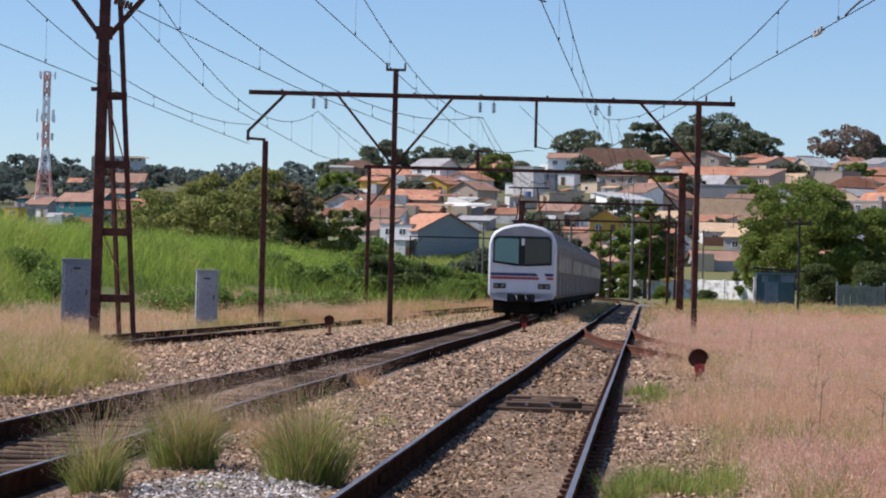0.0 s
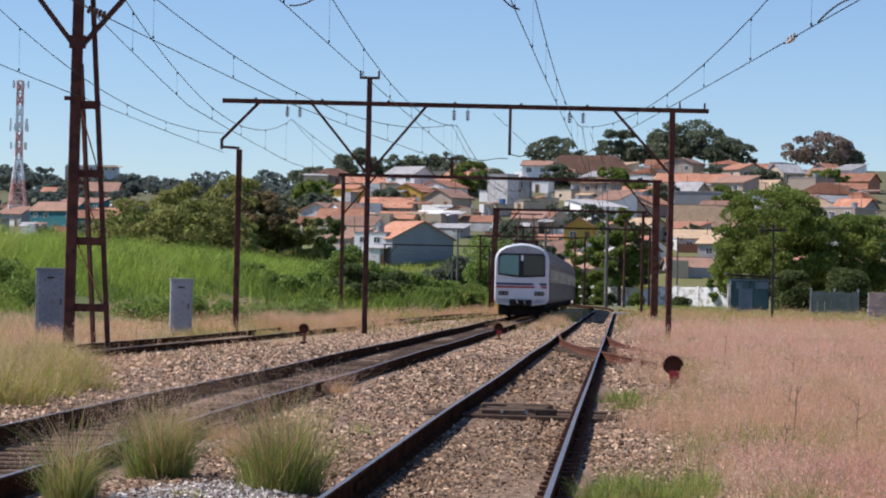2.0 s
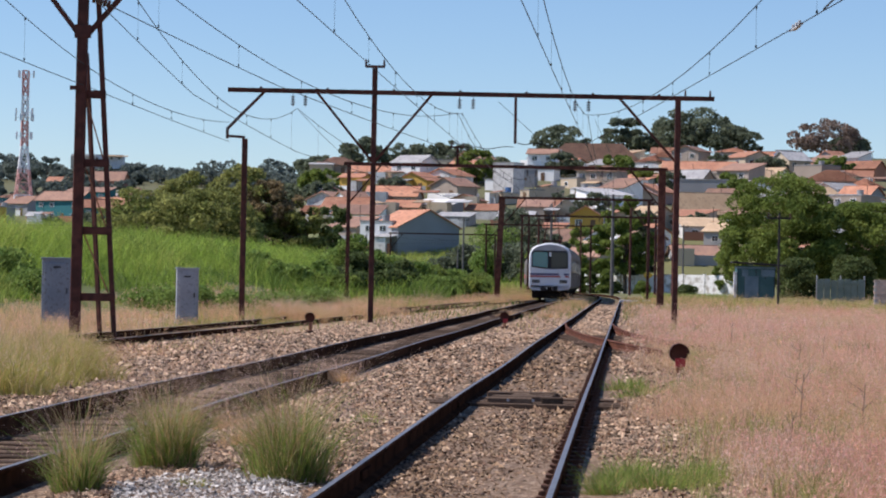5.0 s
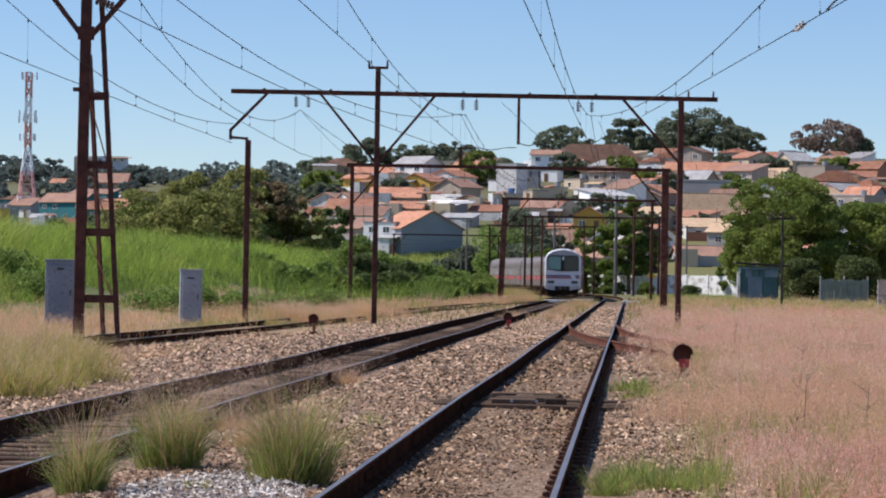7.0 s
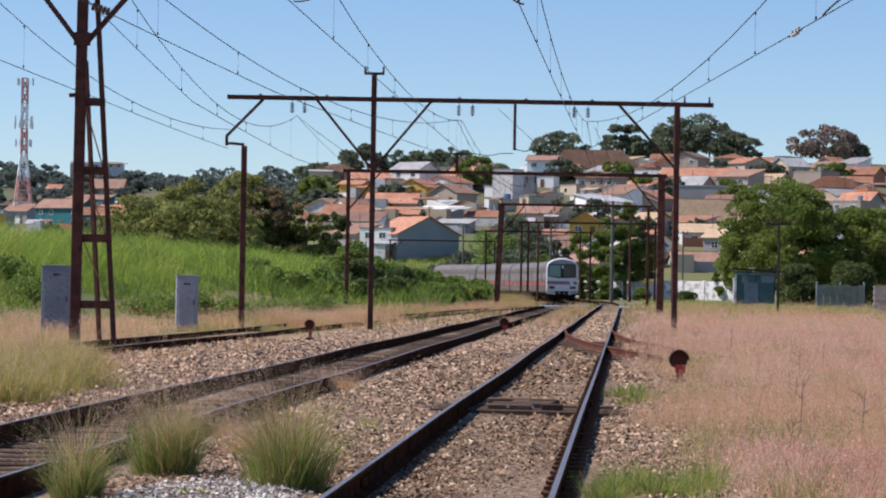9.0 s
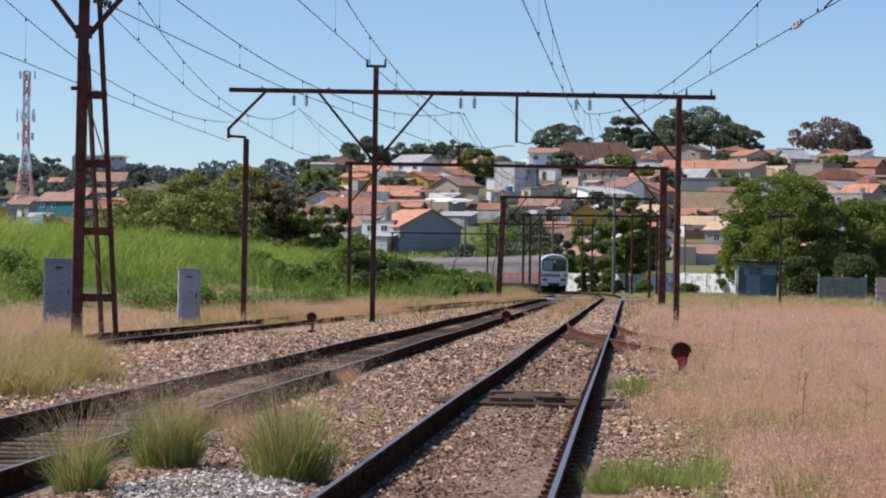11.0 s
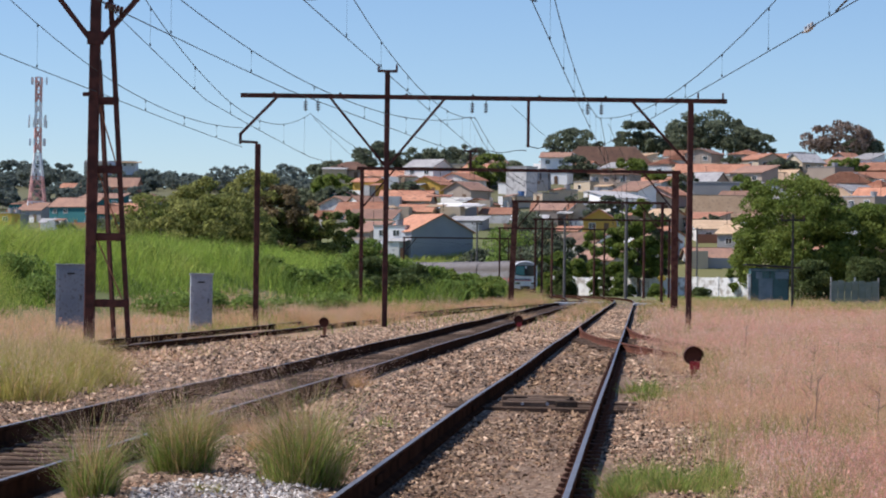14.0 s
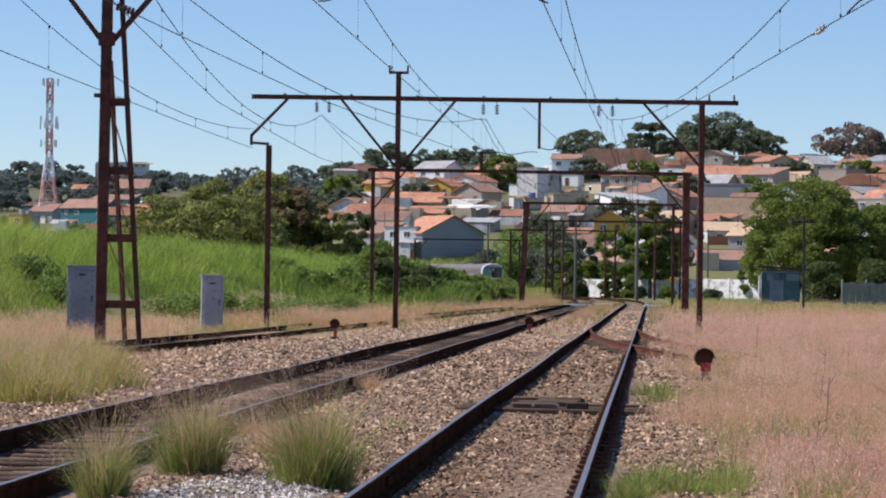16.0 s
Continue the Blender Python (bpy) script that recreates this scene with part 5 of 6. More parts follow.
def patchy(x, y, scale, seed):
    """A smooth pattern between 0 and 1 over the ground."""
    s = 0
    for k, (a, b, c) in enumerate(((1.0, 0.35, 0.0), (-0.55, 0.9, 1.7), (0.4, -1.2, 4.1), (1.9, 1.3, 2.2))):
        s = s + np.sin((x * a + y * b * 0.5) * scale * (1 + 0.3 * k) + c + seed) / (1 + 0.4 * k)
    return 0.5 + 0.5 * np.clip(s / 1.9, -1, 1)


def scatter(n, y0, y1, x_lo, x_hi, rng, power=2.0):
    """Places between two lines, thicker where they lie near; only a wide wedge ahead is planted."""
    u = rng.random(n)
    y = (y0 ** (1 - power) + u * (y1 ** (1 - power) - y0 ** (1 - power))) ** (1 / (1 - power)) if power != 1 else y0 * (y1 / y0) ** u
    lo, hi = np.maximum(x_lo(y), -0.21 * y - 0.6), np.minimum(x_hi(y), 0.21 * y + 0.6)
    keep = hi > lo
    x = lo + rng.random(n) * (hi - lo)
    return x[keep], y[keep]


def row_q(y, off):
    return -1.37 + 0.0822 * y + off


def pink_field():
    rng = np.random.default_rng(11)
    x, y = scatter(90000, 16, 150, lambda y: row_q(y, 1.55), lambda y: row_q(y, 60), rng, 1.15)
    # most stalks stand in tussocks, each with a height and hue of its own
    tx, ty = scatter(5200, 16, 150, lambda y: row_q(y, 1.4), lambda y: row_q(y, 60), rng, 1.15)
    own = rng.integers(0, len(tx), len(x))
    own = np.where(rng.random(len(x)) < 0.72, own, -1)
    wide = np.clip(ty / 60, 0.6, 1.5)[own] * 0.16
    x = np.where(own >= 0, tx[own] + rng.normal(0, 1, len(x)) * wide, x)
    y = np.where(own >= 0, ty[own] + rng.normal(0, 1.4, len(y)) * wide, y)
    tall, hue = rng.uniform(0.62, 1.35, len(tx) + 1)[own], rng.random(len(tx) + 1)[own]
    hue, tall = np.where(own >= 0, hue, rng.random(len(x))), np.where(own >= 0, tall, 0.8)
    q = straight_q(x, y)
    edge = smooth01(1.2, 3.2, q + (patchy(x, y, 1.3, 3) - 0.5) * 2.2)
    keep = rng.random(len(x)) < edge
    x, y, tall, hue = x[keep], y[keep], tall[keep], hue[keep]
    p = patchy(x, y, 0.55, 1)
    far = np.clip(y / 60, 0.55, 1.6)
    h = (0.34 + 0.2 * p) * rng.uniform(0.6, 1.2, len(x)) * (0.75 + 0.25 * smooth01(20, 45, y)) * (0.6 + 0.7 * patchy(x, y, 2.3, 4)) * tall
    green = (patchy(x, y, 0.9, 7) > 0.80) | ((y < 25) & (patchy(x, y, 1.1, 2) > 0.45) & (x / y < 0.12))
    h = h * np.where((np.abs(x - 0.103 * y) < 0.45) & (y > 37) & (y < 46), 0.35, 1.0)
    keep = ~green | (rng.random(len(x)) < 0.35)
    x, y, h, far, green, hue = x[keep], y[keep], h[keep], far[keep], green[keep], hue[keep]
    v, t, tip = blades(x, y, h, 0.004 * far + 0.0015, rng.uniform(0.1, 0.5, len(x)), rng)
    stuff("pink_grass", v, t, "stalk", "pinkish dry grass stalks covering the field", "grass")
    k = ~green & (rng.random(len(x)) < 0.9)
    tan = hue < 0.08 + 0.6 * smooth01(0.5, 0.8, patchy(x, y, 0.27, 5))
    pale = ~tan & (1 - hue < 0.14 + 0.6 * smooth01(0.55, 0.85, patchy(x, y, 0.7, 11)))
    for m, pick in (("plume", k & ~tan & ~pale), ("plume_tan", k & tan), ("plume_pale", k & pale)):
        f = far[pick]
        v, t = plumes(tip[pick], 0.2 + 0 * f, 0.045 * f + 0.012, 0.0085 * f + 0.004, 8, rng)
        stuff("grass_plumes", v, t, m, "hazy pink seed plumes above the grass", "grass")
    gx, gy = scatter(44000, 16, 120, lambda y: row_q(y, 1.6), lambda y: row_q(y, 40), rng, 1.3)
    gp = np.maximum(patchy(gx, gy, 0.9, 7) - 0.74, np.where((gy < 26) & (gx / gy < 0.12), patchy(gx, gy, 1.1, 2) - 0.4, -1))
    near = straight_q(gx, gy) > 1.7 + 1.2 * rng.random(len(gx))
    k = near & (rng.random(len(gx)) < np.clip(gp * 5, 0.1, 1))
    gx, gy = gx[k], gy[k]
    v, t, _ = blades(gx, gy, rng.uniform(0.14, 0.38, len(gx)), np.clip(gy / 60, 0.5, 1.5) * 0.010, rng.uniform(0.1, 0.7, len(gx)), rng)
    stuff("green_grass", v, t, "tuft_olive", "low green grass between the pink stalks", "grass")
    # darker weeds here and there among the stalks
    cx, cy = scatter(260, 19, 95, lambda y: row_q(y, 2.6), lambda y: row_q(y, 30), rng, 1.2)
    of = np.repeat(np.arange(len(cx)), 55)
    wide = np.clip(cy / 45, 0.5, 1.6)[of] * 0.13
    wx, wy = cx[of] + rng.normal(0, 1, len(of)) * wide, cy[of] + rng.normal(0, 1, len(of)) * wide
    wh = rng.uniform(0.12, 0.42, len(of)) * rng.uniform(0.6, 1.2, len(cx))[of]
    kind = rng.random(len(cx))[of]
    for name, pick in (("tuft_olive", kind < 0.5), ("leaf_russet", (kind >= 0.5) & (kind < 0.75)), ("cane_dark", kind >= 0.75)):
        v, t, _ = blades(wx[pick], wy[pick], wh[pick], np.clip(wy[pick] / 60, 0.5, 1.5) * 0.010, rng.uniform(0.2, 0.9, pick.sum()), rng)
        stuff("field_weeds", v, t, name, "low olive and russet weeds among the pink grass", "weeds")
    # thinner turf further off, before the hut and wall
    x, y = scatter(22000, 140, 330, lambda y: row_q(y, 3.0), lambda y: row_q(y, 90), rng, 1.4)
    k = x > main_x(y) + 3.2
    x, y = x[k], y[k]
    m = patchy(x, y, 0.12, 4) + 0.25 * smooth01(170, 230, y)
    for name, pick in (("grass", m > 0.55), ("straw", m <= 0.55)):
        c = pick.sum()
        v, t, _ = blades(x[pick], y[pick], rng.uniform(0.2, 0.5, c), np.full(c, 0.05), rng.uniform(0.2, 0.7, c), rng)
        stuff("rough_turf", v, t, name, "rough turf, partly green and partly dry", "grass")
    # rank grass round the hut, the fence and the far edge of the field
    x, y = scatter(16000, 150, 215, lambda y: row_q(y, 4.0), lambda y: row_q(y, 40), rng, 1.0)
    m = patchy(x, y, 0.35, 6) + rng.normal(0, 0.12, len(x))
    k = rng.random(len(x)) < 0.3 + smooth01(0.3, 0.7, m) + 0.3 * smooth01(188, 202, y)
    x, y, m = x[k], y[k], m[k]
    h = rng.uniform(0.25, 0.8, len(x)) * (0.6 + 0.6 * patchy(x, y, 0.8, 2))
    for name, pick in (("tuft_olive", m > 0.5), ("tuft_yellow", (m <= 0.5) & (m > 0.3)), ("straw", m <= 0.3)):
        c = pick.sum()
        v, t, tip = blades(x[pick], y[pick], h[pick], np.full(c, 0.04), rng.uniform(0.2, 0.9, c), rng)
        stuff("rank_grass", v, t, name, "rank olive and yellow grass at the field edge", "grass")
        v, t = plumes(tip[::2], np.full(len(tip[::2]), 0.2), np.full(len(tip[::2]), 0.08), np.full(len(tip[::2]), 0.025), 4, rng)
        stuff("grass_plumes", v, t, "plume_tan", "tan seed plumes at the field edge", "grass")


def left_side():
    rng = np.random.default_rng(12)
    # dry grass along the third track
    x, y = scatter(40000, 36, 215, lambda y: row_q(y, -22), lambda y: row_q(y, -8.0), rng, 1.5)
    q = straight_q(x, y)
    track_c = line_c(y)
    bare = (np.abs(x - track_c) < 1.0) & ((y < 86) | (y > 112)) | ((x > track_c) & (x < track_c + 3.4) & (y < 92))
    k = (~bare | (rng.random(len(x)) < np.where(y < 58, 0.4, 0.2))) & (x < line_b(y) - 2.4)
    x, y = x[k], y[k]
    far = np.clip(y / 60, 0.6, 3)
    h = rng.uniform(0.2, 0.62, len(x)) * (0.45 + 0.8 * patchy(x, y, 0.5, 2)) * np.where((x < line_c(y)) & (x > line_c(y) - 1.3) | (x > line_c(y)) & (y < 90), 0.5, 1.0)
    v, t, tip = blades(x, y, h, 0.008 * far, rng.uniform(0.1, 0.55, len(x)), rng)
    pick = (patchy(x, y, 0.4, 4) + rng.normal(0, 0.15, len(x))) > 0.55
    for name, sel in (("straw", ~pick), ("tuft_olive", pick)):
        v, t, _ = blades(x[sel], y[sel], h[sel], 0.009 * far[sel], rng.uniform(0.1, 0.7, sel.sum()), rng)
        stuff("dry_grass", v, t, name, "dry straw-coloured and olive grass beside the third track", "grass")
    k = rng.random(len(x)) < 0.55
    v, t = plumes(tip[k], 0.16 + 0 * far[k], 0.025 * far[k], 0.009 * far[k] + 0.003, 6, rng)
    half = len(t) // 2
    stuff("grass_plumes", v[:half * 3], t[:half], "plume_tan", "tan seed plumes above the dry grass", "grass")
    stuff("grass_plumes", v[half * 3:], t[half:] - half * 3, "plume", "pinkish seed plumes above the dry grass", "grass")
    # tall bright grass on the bank
    x, y = scatter(120000, 84, 335, lambda y: row_q(y, -75), lambda y: row_q(y, -13.5), rng, 1.2)
    q = straight_q(x, y)
    edge = np.minimum(-q, line_b(y) - x) - (17.5 - 4.0 * smooth01(150, 240, y)) + (patchy(x, y, 0.5, 9) - 0.5) * 3
    k = edge > 0
    x, y, edge = x[k], y[k], edge[k]
    h = (0.5 + 0.95 * smooth01(0, 7, edge)) * rng.uniform(0.5, 1.25, len(x)) * (0.75 + 0.5 * patchy(x, y, 1.1, 2))
    dark = rng.random(len(x)) < 0.12 + 0.5 * (patchy(x, y, 0.25, 6) > 0.8) + 0.35 * (edge < 2.5)
    yellow = ~dark & ((rng.random(len(x)) < 0.25 * patchy(x, y, 0.3, 3) + 0.6 * (patchy(x, y, 0.18, 1) > 0.82)) | ((x / y < -0.155) & (edge < 9) & (rng.random(len(x)) < 0.5)))
    for m, pick in (("cane", ~dark & ~yellow), ("cane_dark", dark), ("cane_yellow", yellow)):
        c = pick.sum()
        v, t, tip = blades(x[pick], y[pick], h[pick], 0.028 * np.clip(y[pick] / 110, 0.8, 2.4), rng.uniform(0.3, 1.1, c), rng)
        stuff("tall_grass", v, t, m, "tall bright green grass on the bank", "grass")
        top = rng.random(c) < (0.22 if m != "cane_dark" else 0.1)
        v, t = plumes(tip[top], np.full(top.sum(), 0.5), np.full(top.sum(), 0.12), 0.02 * np.clip(y[pick][top] / 110, 0.8, 2.4) * 1.2, 4, rng)
        stuff("grass_heads", v, t, m, "loose seed heads and leaf tips above the tall grass", "grass")


def far_slope():
    """Rank green grass on the slope between the bend and the houses."""
    rng = np.random.default_rng(41)
    n = 30000
    y = rng.uniform(345, 462, n)
    x = y * rng.uniform(-0.05, 0.085, n)
    k = (x > main_x(y, 4.5)) | (x < main_x(y, OFF_B - 4.5)) | (y > 420)
    k &= (x > -40) & ~((x > 14) & (y < 352))
    x, y = x[k], y[k]
    m = patchy(x, y, 0.12, 2) + rng.normal(0, 0.15, len(x))
    h = rng.uniform(0.5, 1.3, len(x)) * (0.6 + 0.8 * patchy(x, y, 0.3, 5))
    for name, pick in (("cane_dark", m > 0.5), ("cane", (m <= 0.5) & (m > 0.3)), ("cane_yellow", m <= 0.3)):
        c = pick.sum()
        v, t, _ = blades(x[pick], y[pick], h[pick], np.full(c, 0.11), rng.uniform(0.2, 0.7, c), rng)
        stuff("slope_grass", v, t, name, "rank green grass on the slope below the houses", "grass")


far_slope()


def tuft(x, y, r, h, n, seed, green=0.6, pink=True, label="green grass tuft with pink plumes on the ballast"):
    """A clump whose blades fan outwards, with seed stalks above."""
    rng = np.random.default_rng(seed)
    fine = 0.006 if y < 30 else 0.010
    a, rr = rng.uniform(0, 6.283, n), rng.random(n) ** 0.8 * r
    knots = rng.normal(0, 0.24 * r, (5, 2))
    of = rng.integers(0, 5, n)
    px, py = x + np.cos(a) * rr * 0.6 + knots[of, 0], y + np.sin(a) * rr * 0.6 + knots[of, 1]
    h = h * rng.uniform(0.6, 1.1, 5)[of]
    hh = h * rng.uniform(0.25, 1.0, n) * (1.05 - 0.6 * rr / r)
    way = a + rng.normal(0, 0.7, n)
    v, t, tip = blades(px, py, hh, fine * rng.uniform(0.7, 1.4, n), rng.uniform(0.05, 0.95, n) + 0.5 * rr / r, rng, way)
    foot = np.array([x, y, land_z(x, y)])
    u = thing("grass_tuft", label, "grass tuft", Matrix.Translation(tuple(foot)), group="grass tufts")
    colour = "tuft_olive" if green == 0.9 else "tuft_yellow" if green == 0.5 else "tuft_green" if green > 0.5 else "straw"
    dead = rng.random(n) < 0.12
    for name, own, pick in (("foliage", colour, ~dead), ("dry_foliage", "straw", dead)):
        tris = np.arange(pick.sum())[:, None] * 5
        tris = np.concatenate([tris + [[0, 1, 3]], tris + [[0, 3, 2]], tris + [[2, 3, 4]]])
        tagged(part(name, fast_mesh(name, v.reshape(n, 5, 3)[pick].reshape(-1, 3) - foot, tris, M[own]), None, u), kind="stuff")
    if not pink:
        return
    m = int(n * (0.06 if green == 0.5 else 0.3 if green > 0.4 else 0.5))
    v, t, tip = blades(px[:m], py[:m], h[:m] * rng.uniform(0.55, 1.2, m), np.full(m, fine * 0.5), rng.uniform(0.1, 0.85, m), rng, way[:m])
    tagged(part("stalk_spray", fast_mesh("stalk_spray", v - foot, t, M["stalk"]), None, u), kind="stuff")
    v, t = plumes(tip, np.full(m, 0.24), np.full(m, 0.026), np.full(m, fine * 0.62), 16, rng)
    tagged(part("seed_haze", fast_mesh("seed_haze", v - foot, t, M["plume_tan" if pink == 3 else "plume_pale"]), None, u), kind="stuff")


tuft(-2.66, 20.0, 0.27, 0.9, 1100, 1)
tuft(-2.18, 22.6, 0.34, 1.08, 1900, 2, 0.6, 2)
tuft(-1.1, 21.6, 0.4, 1.12, 1600, 3)
tuft(-1.75, 20.6, 0.2, 0.16, 300, 8, 0.9, False, "short green grass tuft on the ballast")
tuft(-1.28, 41.8, 0.32, 0.5, 260, 4, 0.4)
tuft(-0.6, 30.2, 0.3, 0.26, 120, 15, 0.6, True, "small green grass tuft on the ballast")
tuft(-2.1, 28.6, 0.3, 0.4, 260, 16, 0.2, 2, "dry pinkish grass tuft beside the rail")
tuft(-1.6, 25.4, 0.34, 0.42, 400, 26, 0.2, 2, "dry pinkish grass tuft on the ballast")
tuft(-2.5, 24.8, 0.3, 0.36, 220, 27, 0.2, 2, "dry pinkish grass tuft beside the rail")
for i, (x, y, r) in enumerate(((1.66, 21.4, 0.3), (2.0, 21.2, 0.35), (2.3, 21.5, 0.36), (1.85, 22.2, 0.3), (2.5, 22.1, 0.28), (1.5, 20.7, 0.22))):
    tuft(x, y, r * 1.1, 0.34, 900, 300 + i, 0.6, False, "low green grass tuft at the edge of the pink field")
for i, (x, y, r) in enumerate(((3.35, 40.6, 0.5), (3.9, 39.4, 0.5), (4.35, 40.2, 0.6), (4.4, 37.8, 0.5), (3.3, 38.0, 0.45))):
    tuft(x, y, r, 0.4, 500, 310 + i, 0.6, False, "low green grass tuft among pink grass")
for i, (x, y, r, h) in enumerate(((8.7, 148, 1.1, 0.75), (7.9, 140, 0.9, 0.5), (9.6, 158, 1.2, 0.8), (10.3, 168, 1.2, 0.7), (7.0, 186, 1.3, 0.7), (8.3, 196, 1.4, 0.9), (9.6, 204, 1.2, 0.6), (5.6, 170, 1.2, 0.6), (16.2, 152, 1.2, 0.8), (17.6, 160, 1.4, 0.9), (19.0, 172, 1.4, 0.8), (4.4, 118, 0.8, 0.45), (17.0, 190, 1.4, 0.7))):
    tuft(x, y, r, h, 900, 700 + i, 0.5 if i % 3 == 0 else 0.3, 3, "straw-coloured grass hummock beside the far tracks")
for i, (x, y, h) in enumerate(((8.6, 224, 1.0), (9.2, 234, 1.3), (9.9, 243, 1.2), (8.6, 250, 1.5), (9.9, 258, 1.3), (9.0, 268, 1.4), (7.6, 238, 1.3))):
    tuft(x, y, 1.5, h, 800, 730 + i, 0.5 if i % 2 else 0.9, 3, "rank grass clump beside the bend of the track")
for i, (x, y, h) in enumerate(((25.3, 202.6, 0.9), (26.5, 202.9, 0.6), (28.5, 203.0, 0.7), (29.8, 202.6, 1.0), (31.2, 196.6, 0.9), (32.8, 196.9, 0.6), (34.4, 196.6, 0.9), (35.8, 196.0, 1.2), (23.6, 200.0, 0.7), (30.4, 199.5, 0.8), (27.6, 198.0, 0.5), (21.8, 204.0, 0.8))):
    tuft(x, y, 0.9, h, 700, 760 + i, 0.6 if i % 2 else 0.9, 3 if i % 3 == 0 else False, "rank green grass clump by the hut and fence")
for i in range(10):
    # dry hummocks that swallow the third track
    y = 87.5 + 2.8 * i
    tuft(float(line_c(y)) + (0.55 if i % 2 else -0.65), y, 0.9, 0.55 + 0.12 * (i % 3), 700, 780 + i, 0.5 if i % 4 == 0 else 0.3, 3 if i % 2 else 1, "dry tan grass hummock over the third track")
for i in range(9):
    y = 84.0 + 8.0 * i
    tuft(float(line_c(y)) - 2.4 - 0.5 * (i % 2), y, 1.2, 0.6 + 0.15 * (i % 3), 800, 800 + i, 0.5 if i % 3 == 0 else 0.3, 3 if i % 2 else 1, "dry tan grass hummock beside the third track")
tuft(5.75, 112, 0.7, 0.4, 400, 17, 0.4, True, "dry green grass clump between the tracks")
tuft(7.1, 128, 0.9, 0.45, 400, 18, 0.4, True, "dry green grass clump between the tracks")
for i, (x, y) in enumerate(((-5.5, 35.0), (-6.2, 36.0), (-5.8, 37.4), (-6.8, 37.6), (-6.2, 40.0), (-5.3, 39.6), (-7.1, 42.4), (-5.9, 43.5), (-7.7, 45.6), (-6.5, 47.5), (-8.2, 49.5), (-7.4, 51.5), (-6.9, 40.6), (-7.9, 43.0), (-8.6, 47.0), (-6.4, 44.8))):
    tuft(x, y, 0.8, 0.84, 2200, 30 + i, 0.5, 3 if i % 3 else 1, "large yellowing grass clump with tan plumes")


def between_tracks():
    """Thin dry and green grass among the stones further along."""
    rng = np.random.default_rng(31)
    x, y = scatter(26000, 62, 240, lambda y: row_q(y, -8.5), lambda y: row_q(y, 3.0), rng, 1.1)
    da, db = np.abs(x - line_a(y)), np.abs(x - line_b(y))
    k = (rng.random(len(x)) < smooth01(70, 140, y) * (0.25 + 0.75 * patchy(x, y, 0.35, 3))) & (db > 1.25) & ((da > 1.15) | (rng.random(len(x)) < 0.25 * smooth01(110, 160, y)))
    x, y, da = x[k], y[k], da[k]
    h = rng.uniform(0.08, 0.34, len(x)) * np.where(da < 1.2, 0.4, 1.0)
    green = rng.random(len(x)) < 0.4
    for m, pick in (("straw", ~green), ("cane_dark", green)):
        c = pick.sum()
        v, t, _ = blades(x[pick], y[pick], h[pick], 0.03 * np.clip(y[pick] / 110, 0.6, 1.8), rng.uniform(0.2, 0.7, c), rng)
        stuff("sparse_grass", v, t, m, "sparse dry and green grass between the rails", "grass")


between_tracks()

def weed_stem(x, y, h, seed):
    rng = random.Random(seed)
    w = thing("weed_stem", "thin dry brown weed stem standing in the pink grass", "weed", Matrix.Translation((x, y, land_z(x, y))), group="dry weeds")
    bm = rod((0, 0, -0.05), (0.04, 0, h), 0.006, None, 5, 0.003)
    twigs = []
    for k in range(6):
        z = h * rng.uniform(0.45, 0.95)
        twigs.append(((0.04 * z / h, 0, z), (rng.uniform(-0.16, 0.16), rng.uniform(-0.1, 0.1), z + rng.uniform(0.05, 0.16))))
    stem = part("stem", bm, M["bark"], w)
    for a, b in twigs:
        part("twig", rod(a, b, 0.003, None, 4, 0.002), M["bark"], stem)


for i, (x, y, h) in enumerate(((4.15, 27.5, 0.75), (5.0, 28.5, 0.6), (3.6, 24.5, 0.45), (6.6, 44, 0.7), (8.3, 52, 0.7), (4.9, 33, 0.55), (7.4, 60, 0.8))):
    weed_stem(x, y, h, i)
pink_field()
left_side()


